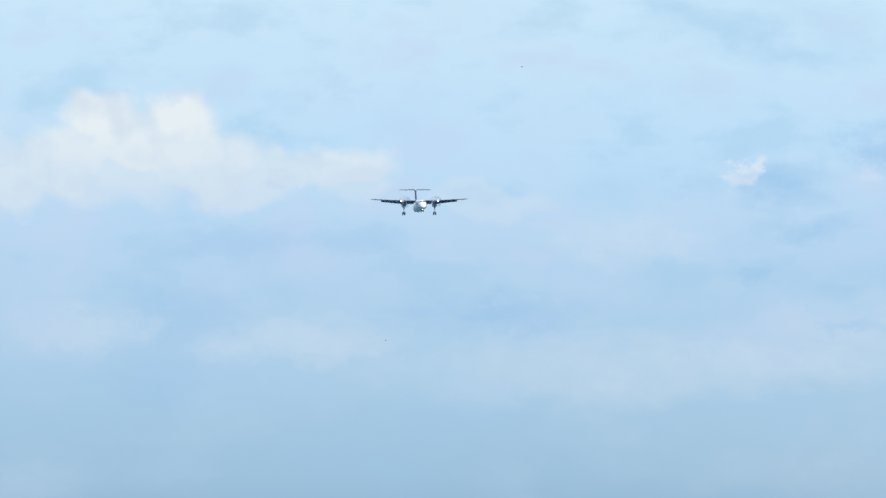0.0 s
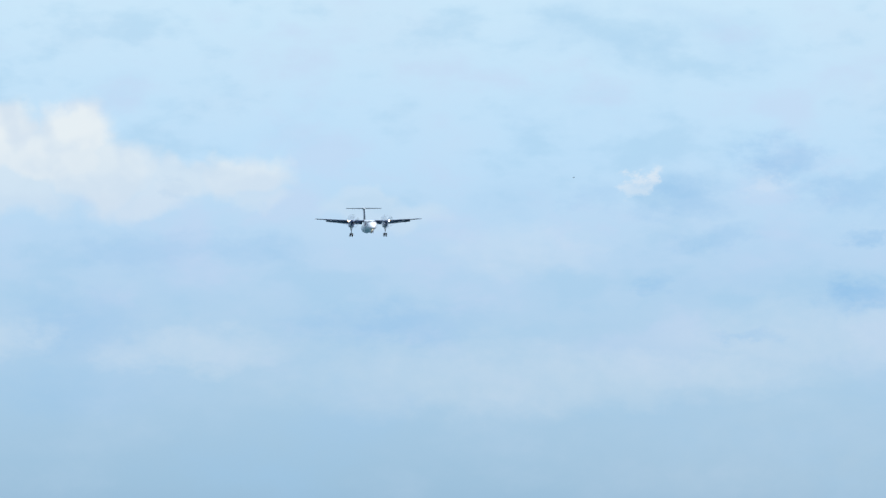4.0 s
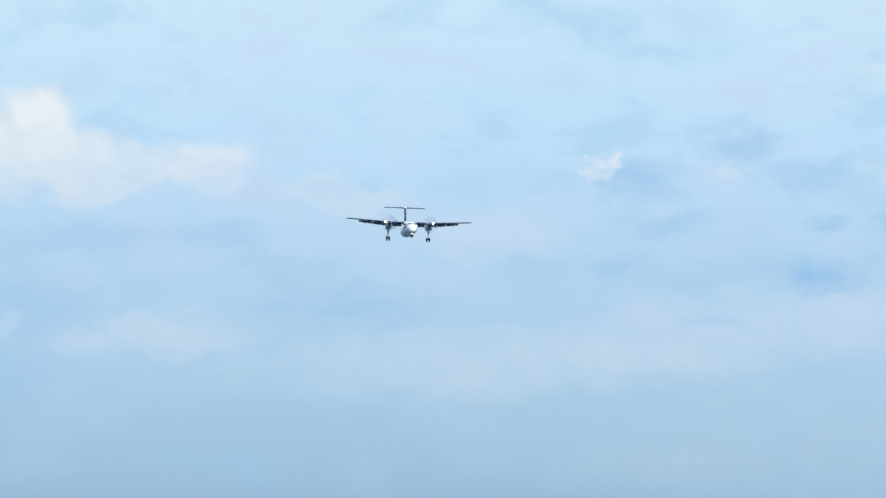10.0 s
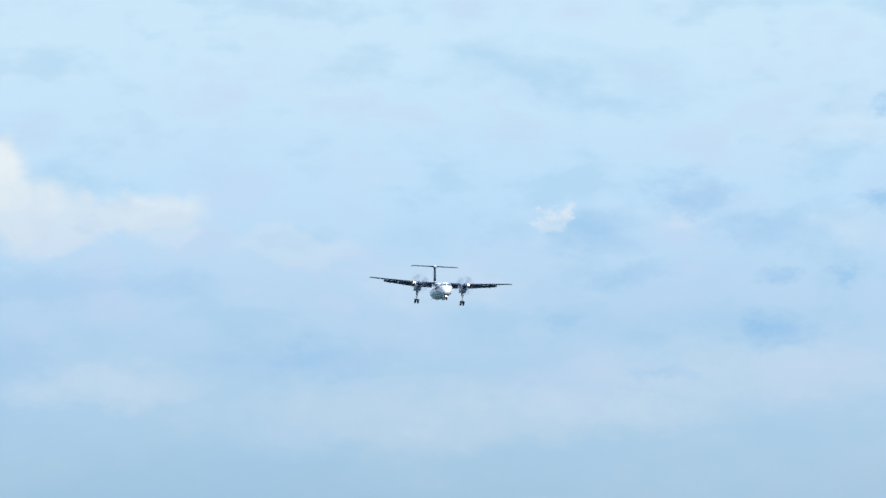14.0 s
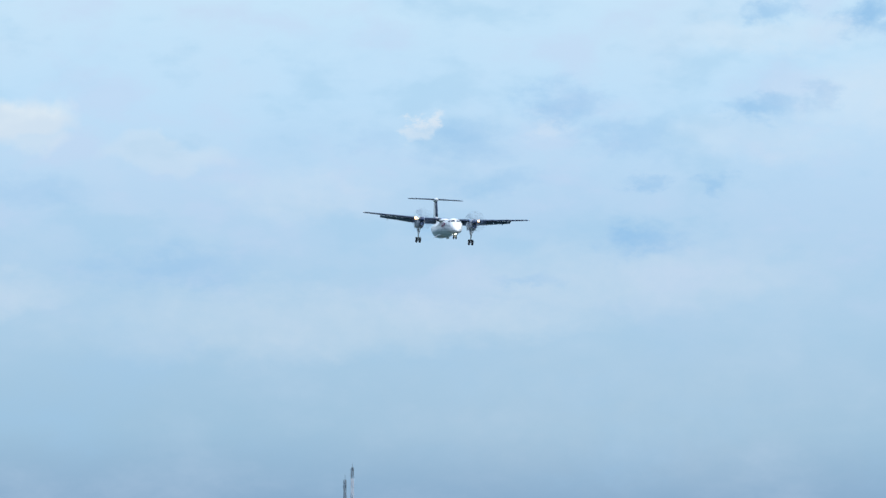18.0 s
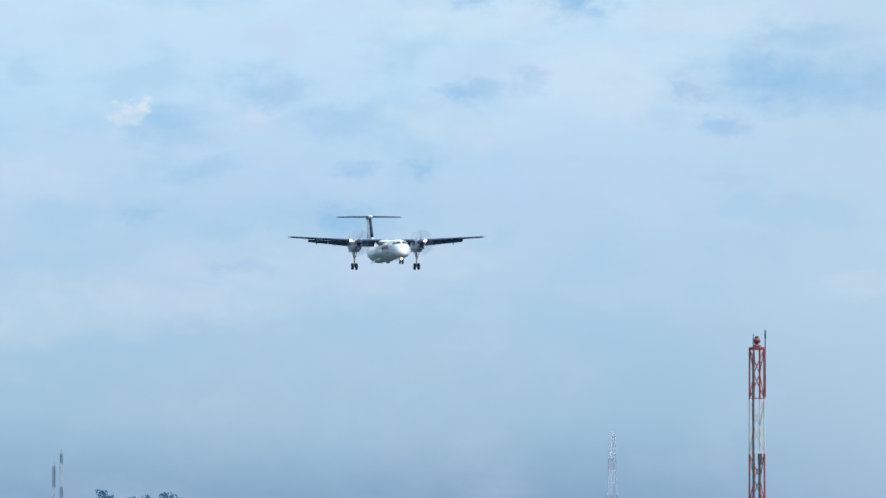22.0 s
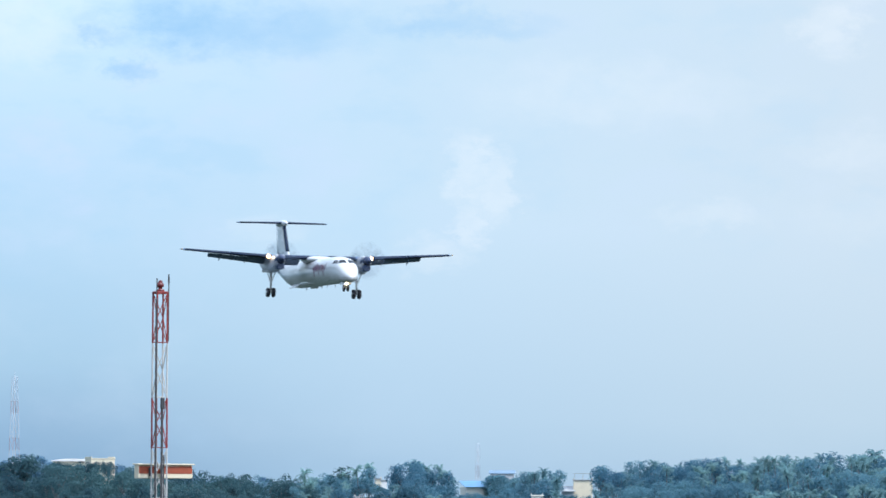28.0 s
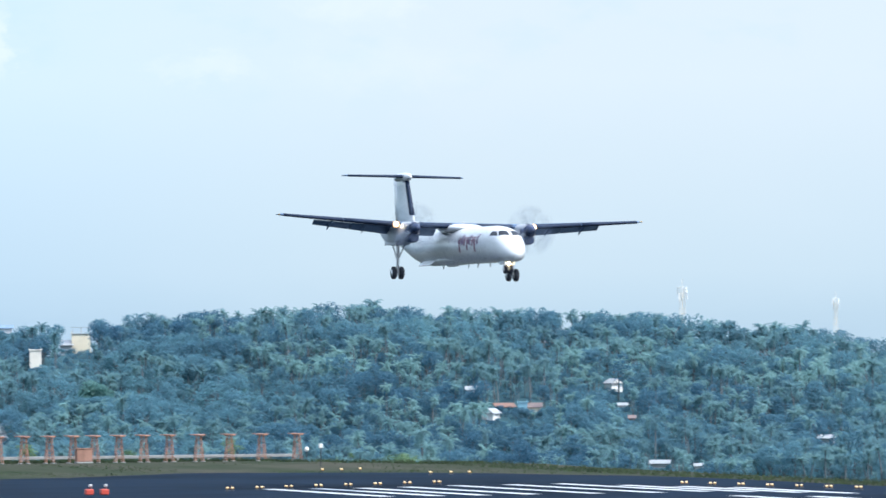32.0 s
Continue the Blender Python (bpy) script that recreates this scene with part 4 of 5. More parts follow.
# ---- glide-path mast on the airfield ----
def build_mast():
    base = toward(-1391, 129, 400.0)
    mast = thing("lattice_mast", "red and white steel lattice mast with beacon and antenna box", "mast", pose(base.x, base.y, 0, 0, 0, 12))
    w, top = 0.25, 20.3
    bands = ((0, 6.2), (6.2, 8.5), (8.5, 10.9), (10.9, 13.2), (13.2, 15.5), (15.5, 18.0), (18.0, top))
    part("footing", box(-.9, .9, -.9, .9, -.3, .25, .05), CONCRETE, mast, "concrete footing")
    for k, (z0, z1) in enumerate(bands):
        mat = RED if k in (6, 4, 2, 0) else MAST_WHITE
        # the mast narrows a little towards its top
        s0, s1 = w + .04 * (1 - z0 / top), w + .04 * (1 - z1 / top)
        for sx in (-1, 1):
            for sy in (-1, 1):
                part("leg", rod((sx * s0, sy * s0, z0), (sx * s1, sy * s1, z1 - .004), .043, .043, 6), mat, mast)
        n = max(2, round((z1 - z0) / 1.15))
        for i in range(n):
            a, b = z0 + (z1 - z0) * i / n, z0 + (z1 - z0) * (i + 1) / n
            for d in range(4):
                c, s = ((1, 0), (0, 1), (-1, 0), (0, -1))[d]
                q = lambda t, z: (c * s0 - s * t * s0, s * s0 + c * t * s0, z)
                f = -1 if (i + d) % 2 else 1
                part("brace", rod(q(-f, a + .02), q(f, b - .02), .024, .024, 5), mat, mast)
                if i == 0:
                    part("ring_bar", rod(q(-1, a + .03), q(1, a + .03), .022, .022, 5), mat, mast)
    for s in (-1, 1):
        part("ring_bar", rod((-.26, s * .25, top - .03), (.26, s * .25, top - .03), .035, .035, 6), RED, mast)
        part("ring_bar", rod((s * .25, -.26, top - .03), (s * .25, .26, top - .03), .035, .035, 6), RED, mast)
    part("platform", box(-.28, .28, -.28, .28, top, top + .06, .01), RED, mast, "red top platform")
    lamp = part("beacon", spin(((0, .19), (.06, .2), (.09, .1), (.17, .09), (.2, .16), (.32, .17), (.36, .13), (.45, .07)), 12, "z"), BEACON_RED, mast, "dark red obstruction beacon", True)
    lamp.location = (0, 0, top + .07)
    part("beacon_cap", spin(((0, .10), (.05, .09), (.07, .02)), 12, "z"), BEACON_RED, lamp).location = (0, 0, .43)
    part("whip_aerial", rod((.30, -.26, top - 2.2), (.31, -.26, top + .85), .036, .028, 6), STEEL, mast, "dark whip aerial")
    part("whip_aerial", rod((-.27, -.24, top - .4), (-.27, -.24, top + .66), .032, .024, 6), STEEL, mast)
    part("aerial_tip", rod((.31, -.26, top + .45), (.31, -.26, top + .75), .045, .04, 8), STEEL, mast)
    part("cable_shade_strip", box(-.045, .045, -.32, -.27, 1.0, 15.4), STEEL, mast, "dark cable run up the mast")
    part("cable_shade_strip", box(.08, .13, -.31, -.27, 1.0, 12.9), STEEL, mast)
    # Dark strip added along the left leg to stand for its shaded side
    part("cable_shade_strip", box(-.35, -.27, -.33, -.27, 1.0, 20.0), STEEL, mast)
    part("feeder_box", box(-.08, .10, -.38, -.27, 15.0, 15.5, .02), STEEL, mast)
    # antenna box with a white frame
    z = 12.12
    ant = part("antenna_box", box(-.85, 1.85, .40, .90, z - .3, z + .32, .03), WALL_CREAM, mast, "cream antenna box with a red face")
    part("red_face", box(-.82, 1.82, .385, .41, z - .08, z + .26, .0), BOX_RED, ant, "orange-red front panel")
    part("lid", box(-.91, 1.91, .28, .95, z + .32, z + .38, .01), WALL_CREAM, ant)
    for sx in (-.3, .3):
        part("clamp", box(sx - .05, sx + .05, .25, .41, z - .2, z + .2), STEEL, ant)
    return mast


build_mast()


# ---- localizer array at the runway's end ----
def build_localizer():
    xs = [265, 330, 388, 443, 500, 545, 590, 632, 670, 713, 757, 802, 854, 908, 965, 1028]
    first = None
    for k, p in enumerate(xs):
        a = radians(AZ0) + (p - 1288.6) / STEP
        at = pose(743 * math.tan(a), 743, 0.2)
        if first is not None:
            copy_thing(first, at)
            continue
        first = thing("antenna_stand", "faded orange lattice stand with a log-periodic antenna on top", "antenna", at, "localizer antennas")
        for sx in (-1, 1):
            for sy in (-1, 1):
                part("leg", rod((sx * .36, sy * .36, 0), (sx * .2, sy * .2, 2.25), .042, .036, 6), ORANGE, first)
            for i in range(3):
                z0, z1 = .12 + .7 * i, .78 + .7 * i
                f = lambda z: .36 - .16 * z / 2.25
                d = 1 if i % 2 else -1
                part("brace", rod((-d * f(z0), sx * f(z0), z0), (d * f(z1), sx * f(z1), z1), .015, .015, 5), ORANGE, first)
                part("brace", rod((sx * f(z0), -d * f(z0), z0), (sx * f(z1), d * f(z1), z1), .015, .015, 5), ORANGE, first)
                part("brace", rod((d * f(z0), sx * f(z0), z0), (-d * f(z1), sx * f(z1), z1), .015, .015, 5), ORANGE, first)
                part("cross_bar", rod((-f(z1), sx * f(z1), z1), (f(z1), sx * f(z1), z1), .018, .018, 5), ORANGE, first)
        ant = part("antenna_housing", box(-.22, .22, -1.3, 1.1, 2.25, 2.42, .04), ORANGE, first, "orange antenna housing")
        for i in range(6):
            y, h = -1.2 + .42 * i, .36 + .05 * i
            part("element", rod((-h, y, 2.38), (h, y, 2.38), .03, .025, 6), ORANGE, ant)
        for sx in (-1, 1):
            part("foot", box(sx * .36 - .12, sx * .36 + .12, -.5, .5, -.05, .06, .01), CONCRETE, first, "concrete foot")
    rail = thing("low_rail", "pale grey low concrete rail behind the antennas", "rail", pose(0, 745.6, 0.2), kind="structure")
    x0, x1 = 745.6 * math.tan(radians(AZ0) - 1030 / STEP), 745.6 * math.tan(radians(AZ0) - 262 / STEP)
    n = 14
    for i in range(n):
        a, b = x0 + (x1 - x0) * i / n, x0 + (x1 - x0) * (i + 1) / n
        part("rail_beam", box(a + .02, b - .02, -.12, .12, .3, .57, .03), CONCRETE, rail)
        part("rail_post", box(a + .3, a + .5, -.1, .1, -.2, .3), CONCRETE, rail)
    x = 743 * math.tan(radians(AZ0) - 641 / STEP)
    hut = thing("equipment_cabinet", "faded orange steel equipment cabinet beside the antennas", "cabinet", pose(x, 742.4, 0.2))
    part("body", box(-.7, .7, -.35, .35, .12, 1.25, .03), ORANGE, hut)
    part("plinth", box(-.75, .75, -.4, .4, -.05, .12, .02), CONCRETE, hut)
    for s in (-.35, .35):
        part("door", box(s - .32, s + .32, -.375, -.35, .2, 1.2, .01), ORANGE, hut)
    part("roof", box(-.78, .78, -.43, .43, 1.25, 1.31, .01), ORANGE, hut)
    p = toward(-1027, 380, 759)
    board = thing("marker_board", "small white marker board beside the antennas", "marker", pose(p.x, p.y, 0))
    part("board", box(-.42, .42, -.04, .04, .14, .40, .01), WALL_WHITE, board)
    for sx in (-.3, .3):
        part("leg", rod((sx, .03, -.05), (sx, .03, .2), .03, .03, 6), STEEL, board)
    p = toward(-219, 346, 744)
    post = thing("monitor_post", "short post with a pale monitor box on top", "antenna", pose(p.x, p.y, height(p.x, p.y)))
    h = p.z - height(p.x, p.y)
    part("pole", rod((0, 0, -.1), (0, 0, h - .2), .04, .04, 8), STEEL, post)
    part("monitor_box", box(-.16, .16, -.12, .12, h - .22, h + .16, .03), WALL_WHITE, post, "pale monitor box")
    x = 743 * math.tan(radians(AZ0) - 246 / STEP)
    dish = thing("monitor_dish", "small white monitor dish on a short pole", "antenna", pose(x, 742.6, 0.2))
    part("pole", rod((0, 0, -.1), (0, 0, .9), .04, .04, 8), STEEL, dish)
    part("dish", spin(((-.05, .06), (.02, .18), (.05, .22), (.06, .2), (.01, .06)), 16, "y"), WALL_WHITE, dish, "white dish", True).location = (0, -.1, 1.0)


build_localizer()


# ---- runway lights and markers ----
def on_table(x, y):
    """The place on the airfield seen at picture point x, y of the camera's last view."""
    u, v = x - 784, y - 441
    return toward(u, v, EYE.z * STEP / (v - 129))


def build_lights():
    light = None
    spots = []
    for k in range(8):
        for d in (-4.5, 4.5):
            spots.append(on_table(404 + 52.3 * k + d, 867 - 1.25 * k))
    for k in range(7):
        for d in (-4.5, 4.5):
            spots.append(Vector((201.4 + .81 * k + d * .038, 619.6 - 4.25 * k, 0)))
    for x, y in ((568, 834), (602, 834), (635, 833), (759, 841), (795, 841), (828, 841)):
        spots.append(on_table(x, y))
    for p in spots:
        if light is None:
            light = thing("runway_light", "squat runway light with a glowing amber lens", "light", pose(p.x, p.y, 0.03), "threshold lights")
            part("base", spin(((-.02, .17), (.04, .16), (.07, .08)), 12, "z"), STEEL, light)
            part("stem", rod((0, 0, .05), (0, 0, .16), .05, .05, 8), STEEL, light)
            part("lamp_body", spin(((.13, .07), (.17, .12), (.22, .12)), 12, "z"), AMBER, light, "amber lamp body", True)
            part("lens", spin(((.22, .11), (.27, .10), (.31, .04), (.32, .01)), 12, "z"), AMBER_GLOW, light, "lit amber lens", True)
        else:
            copy_thing(light, pose(p.x, p.y, 0.03 if p.y < 680 else 0.0))
    mark = None
    for x in (155, 182):
        p = on_table(x, 872)
        if mark is None:
            mark = thing("runway_marker", "orange-red block marker with a white lamp on top", "marker", pose(p.x, p.y, 0.03), "runway markers")
            part("block", box(-.28, .28, -.28, .28, 0, .42, .05), FRESH_RED, mark, "orange-red block")
            part("neck", rod((.1, 0, .42), (.1, 0, .55), .08, .08, 8), STEEL, mark)
            part("lamp", spin(((.55, .1), (.62, .15), (.74, .13), (.78, .02)), 10, "z"), MAST_WHITE, mark, "white lamp head", True).location = (.1, 0, 0)
        else:
            copy_thing(mark, pose(p.x, p.y, 0.03))


build_lights()


# ---- houses on the hill ----
SIGHT = []      # bearing, half width, lowest height kept clear, distance


def hillside(u, v, near=2300.0, far=2790.0):
    r = near
    while r < far:
        p = toward(u, v, r)
        if height(p.x, p.y) >= p.z:
            return r
        r += 3.0
    return far


def house(u, top, bottom, w, wall, roof, style="flat", r=None, label="white house among the trees", turn=0.0, hidden=0.25, panes=False, clear=0):
    r = r or hillside(u, bottom)
    k = STEP / r
    p = toward(u, bottom, r)
    g = min(height(p.x, p.y), p.z)
    W, H = w / k, (bottom - top) / k
    D = max(4.0, W * 0.8)
    az = -math.degrees(math.atan2(p.x, p.y))
    h = thing("house", label, "house", pose(p.x, p.y, p.z, 0, 0, az + turn), "hillside houses")
    SIGHT.append((u, w / 2 + clear, bottom - (hidden if r < 3000 else 0.6) * (bottom - top), r))
    deep = p.z - g + 0.6
    body = H if style == "flat" else H * (0.8 if style == "arch" else 0.62)
    part("wall", box(-W / 2, W / 2, 0, D, -deep, body, .05), wall, h)
    if style == "flat":
        part("roof", box(-W / 2 - .25, W / 2 + .25, -.3, D + .25, body, body + .28, .03), roof, h)
        for x in (-W / 2 + .1, W / 2 - .1):
            part("parapet", box(x - .1, x + .1, -.1, D, body + .28, body + .8, .02), wall, h)
    elif style == "gable":
        e = .45
        a, b = W / 2 + e, D / 2 + e
        z0, z1 = body - .1, H
        part("roof", ([(-a, -e, z0), (a, -e, z0), (a, D + e, z0), (-a, D + e, z0), (-a, D / 2, z1), (a, D / 2, z1), (-a, -e, z0 - .15), (a, -e, z0 - .15), (a, D + e, z0 - .15), (-a, D + e, z0 - .15)],
                      [(0, 1, 5, 4), (2, 3, 4, 5), (1, 2, 5), (3, 0, 4), (9, 8, 7, 6), (0, 6, 7, 1), (1, 7, 8, 2), (2, 8, 9, 3), (3, 9, 6, 0)]), roof, h)
        for sd in (-1, 1):
            x = sd * (a + .03)
            part("gable_wall", ([(x, .2, z0), (x, D - .2, z0), (x, D / 2, z1 - .25), (x - sd * .1, .2, z0), (x - sd * .1, D - .2, z0), (x - sd * .1, D / 2, z1 - .25)],
                                [(0, 1, 2)[::sd], (5, 4, 3)[::sd], (0, 3, 4, 1)[::sd], (1, 4, 5, 2)[::sd], (2, 5, 3, 0)[::sd]]), wall, h)
    elif style == "arch":
        rings = []
        for i in range(9):
            x = -1 + i / 4
            z = body + .05 + (H - body) * (1 - x * x)
            rings.append([(x * (W / 2 + .6), -.8, z), (x * (W / 2 + .6), D + .6, z), (x * (W / 2 + .6), D + .6, body - .3), (x * (W / 2 + .6), -.8, body - .3)])
        part("roof", loft(rings), roof, h, "pale curved roof")
    else:
        part("roof", ([(-W / 2 - .5, -1.2, body), (W / 2 + .5, -1.2, body), (W / 2 + .5, D + .5, H), (-W / 2 - .5, D + .5, H), (-W / 2 - .5, -1.2, body - .12), (W / 2 + .5, -1.2, body - .12), (W / 2 + .5, D + .5, H - .12), (-W / 2 - .5, D + .5, H - .12)],
                      [(0, 1, 2, 3), (7, 6, 5, 4), (0, 4, 5, 1), (1, 5, 6, 2), (2, 6, 7, 3), (3, 7, 4, 0)]), roof, h)
    n = max(1, round(W / 3.2)) if panes else 0
    storeys = max(1, round(body / 3.2))
    for s in range(storeys):
        for i in range(n):
            x = -W / 2 + W * (i + .5) / n
            z = body * (s + .32) / storeys
            hh = min(1.3, body / storeys * .45)
            win = part("window", box(x - .38, x + .38, -.04, .06, z, z + hh), DARK_OPEN, h, "dark window")
            part("sill", box(x - .46, x + .46, -.12, .0, z - .1, z, .01), wall, win)
    return h


def build_houses():
    cream = house(-641, 146, 178, 34, WALL_CREAM, ROOF_PALE, "flat", label="cream flat-roofed house with a roof frame, among trees", hidden=.1)
    W = 34 / (STEP / 2700)
    for x in (-W / 2 + .3, 0, W / 2 - .3):
        part("roof_post", rod((x, .3, 5.5), (x, .3, 7.9), .08, .08, 6), MAST_WHITE, cream)
    part("roof_sheet", box(-W / 2 - .3, W / 2 + .3, -.2, 4.4, 7.9, 8.05, .02), ROOF_PALE, cream, "pale roof sheet on posts")
    house(-668, 156, 180, 22, GREY_PAINT, ROOF_PALE, "shed", label="grey-blue lean-to shed beside a house")
    house(-722, 174, 212, 21, WALL_PALE, WALL_PALE, "flat", label="tall white house showing through the trees", hidden=.16)
    house(-823, 148, 176, 52, WALL_PALE, BLUE_SHEET, "shed", label="pale building with a bright blue sheet roof", turn=14, hidden=.2, clear=14)
    house(-784, 129, 142, 42, GREY_PAINT, BLUE_DULL, "gable", r=2795, label="grey building with a dull blue gabled roof behind the ridge")
    house(48, 243, 257, 17, WALL_WHITE, ROOF_PALE, "gable", label="small white house in the palms")
    house(93, 282, 305, 25, WALL_WHITE, ROOF_PALE, "gable", label="white gabled house in the palms", turn=58, hidden=.08)
    house(109, 273, 292, 32, WALL_PALE, TERRACOTTA, "shed", r=hillside(93, 305) + 14, label="low house with a brown tiled roof", turn=10, hidden=.6)
    house(139, 273, 293, 17, PALE_BLUE, PALE_BLUE, "flat", label="pale blue shed on the slope", hidden=.5)
    house(160, 273, 293, 22, WALL_CREAM, FAR_TILE, "gable", label="small cream house on the slope", hidden=.3)
    house(290, 231, 252, 24, WALL_WHITE, ROOF_PALE, "gable", label="white two-storey house in the palms", turn=-58, hidden=.12)
    house(332, 296, 309, 10, TERRACOTTA, FAR_TILE, "gable", label="small reddish hut in the palms")
    house(316, 274, 285, 14, WALL_WHITE, ROOF_PALE, "gable")
    house(676, 333, 350, 28, WALL_WHITE, ROOF_PALE, "shed", label="white shed with a pale roof below palms")
    house(381, 376, 392, 32, WALL_WHITE, ROOF_PALE, "shed", label="long white shed at the foot of the hill")
    house(451, 382, 394, 16, WALL_WHITE, ROOF_PALE, "gable")
    house(-785, 322, 338, 20, WALL_WHITE, ROOF_PALE, "gable")
    big = house(-806, 322, 349, 62, WALL_WHITE, ROOF_PALE, "flat", label="large white modern house with stepped flat roofs", hidden=.45)
    part("upper_storey", box(-3.6, 5.2, 1.0, 7.0, 4.9, 7.4, .05), WALL_WHITE, big)
    part("upper_roof", box(-3.8, 5.4, .8, 7.2, 7.4, 7.6, .03), ROOF_PALE, big)
    part("roof_screen", box(-2.6, 3.2, 1.4, 6.0, 7.7, 8.1, .03), DARK_OPEN, big, "dark roof screen")
    for x in (-8.2, -3.0, 4.6):
        part("window", box(x - .9, x + .9, -.05, .04, 2.2, 3.6), DARK_OPEN, big, "dark window")
    house(-993, 149, 167, 11, WALL_WHITE, ROOF_PALE, "flat", label="narrow white stair tower among trees")
    house(-1138, 252, 268, 15, WALL_WHITE, ROOF_PALE, "gable")
    house(-1272, 247, 270, 14, WALL_WHITE, ROOF_PALE, "flat", label="narrow white house in the trees")
    house(-1310, 272, 290, 36, WALL_WHITE, ROOF_PALE, "flat", label="low white house in the trees")
    house(-905, 327, 349, 32, TERRACOTTA, BLUE_SHEET, "shed", label="small red shelter under a blue sheet roof")
    house(-1280, 296, 312, 18, WALL_WHITE, ROOF_PALE, "gable", label="small white house in the trees")
    house(-1040, 178, 192, 10, WALL_WHITE, ROOF_PALE, "flat", label="pale hut at the top of the slope")
    house(-1027, 290, 305, 14, WALL_CREAM, ROOF_PALE, "gable")
    house(-1004, 146, 162, 12, WALL_CREAM, ROOF_PALE, "flat", label="pale hut at the top of the slope")
    house(-1543, 113.5, 131, 72, WALL_CREAM, WALL_WHITE, "arch", r=3500, label="long white hall with a pale shallow roof behind trees")
    house(-1490, 113.5, 131, 44, WALL_CREAM, WALL_CREAM, "flat", r=3480, label="white flat-roofed block beside a long hall", turn=18, panes=True)
    house(-1997, 119, 132, 32, FAR_WALL, FAR_TILE, "gable", r=4150, label="white house with a red tiled roof, far off")
    house(-2352, 119, 131, 52, FAR_WALL, ROOF_PALE, "flat", r=4150, label="white building far off on a hillside", panes=True)
    house(-2239, 121, 131, 16, FAR_WALL, ROOF_PALE, "gable", r=4150, label="small white house far off")
    house(-2568, 103, 120, 90, FAR_WALL, ROOF_PALE, "flat", r=4200, label="long white building far off on a hillside", panes=True)
    house(-2120, 123, 132, 12, FAR_WALL, FAR_TILE, "gable", r=4150, label="small house far off")


build_houses()
BIG_TREE = hillside(-624, 300)
SIGHT.append((-624, 34, 258, BIG_TREE))


# ---- far masts ----
def tower(u, top, bottom, r, w0, w1, label, mats, thick=.16, dishes=0):
    p = toward(u, bottom, r)
    g = min(p.z, height(p.x, p.y)) - .5
    zt = toward(u, top, r).z
    H = zt - g
    t = thing("radio_tower", label, "tower", pose(p.x, p.y, g, 0, 0, 20), "far radio towers")
    n = max(4, round(H / 5.5))
    for i in range(n):
        z0, z1 = H * i / n, H * (i + 1) / n
        a, b = w0 + (w1 - w0) * i / n, w0 + (w1 - w0) * (i + 1) / n
        mat = mats[(n - 1 - i) % len(mats)]
        for sx in (-1, 1):
            for sy in (-1, 1):
                part("leg", rod((sx * a, sy * a, z0), (sx * b, sy * b, z1), thick, thick, 5), mat, t)
            part("brace", rod((-a * sx, sx * a, z0), (b * sx, sx * b, z1), thick * .6, thick * .6, 4), mat, t)
            part("brace", rod((sx * a, a * sx, z0), (sx * b, -b * sx, z1), thick * .6, thick * .6, 4), mat, t)
            part("cross_bar", rod((-b, sx * b, z1), (b, sx * b, z1), thick * .7, thick * .7, 4), mat, t)
    part("spire", rod((0, 0, H), (0, 0, H + 2.5), thick, thick * .5, 5), mats[0], t)
    for i in range(dishes):
        a = 2 * math.pi * i / dishes
        part("panel_antenna", box(-.2, .2, -.12, .12, -1.1, 1.1, .03), WALL_WHITE, t, "white panel antenna").matrix_local = pose(1.5 * math.cos(a), 1.5 * math.sin(a), H - 1.2 - 1.8 * (i % 2), 0, 0, math.degrees(a))


# Far tower red and white, paled and blued to stand for haze
FAINT_RED = material("hazed_red", (0.24, 0.19, 0.22), 0.7, var=0.2, scale=0.3)
PALE_BEIGE = material("pale_beige_paint", (0.56, 0.54, 0.48), 0.7, var=0.1, scale=0.3)
FAINT_GREY = material("far_grey", (0.12, 0.16, 0.19), 0.7, var=0.15, scale=0.3)
FAINT_WHITE = material("hazed_white", (0.38, 0.41, 0.45), 0.7, var=0.1, scale=0.3)
tower(-1647, -30, 118, 3900, 2.6, 0.9, "tall red and white lattice radio tower, far off", (FAINT_WHITE, FAINT_WHITE, FAINT_RED), .12)
tower(-2621, 4, 90, 4300, .55, .45, "slim grey and white radio mast, far off", (FAINT_GREY, FAINT_WHITE, FAINT_WHITE, FAINT_GREY), .16)
tower(-2634, 26, 90, 4300, .5, .45, "short slim grey radio mast, far off", (FAINT_GREY, FAINT_GREY, FAINT_WHITE), .16)
tower(423, 70, 124, 2790, .8, .5, "pale beige mobile-phone mast with panel antennas above the palms", (PALE_BEIGE,), .10, 6)
tower(694, 92, 150, 3300, .8, .5, "pale beige mobile-phone mast far off behind the ridge", (PALE_BEIGE,), .10, 4)
tower(-827, 82, 142, 4200, 1.2, .6, "slim lattice tower far off, its colours paled for haze", (FAINT_WHITE, FAINT_WHITE, FAINT_RED), .055)


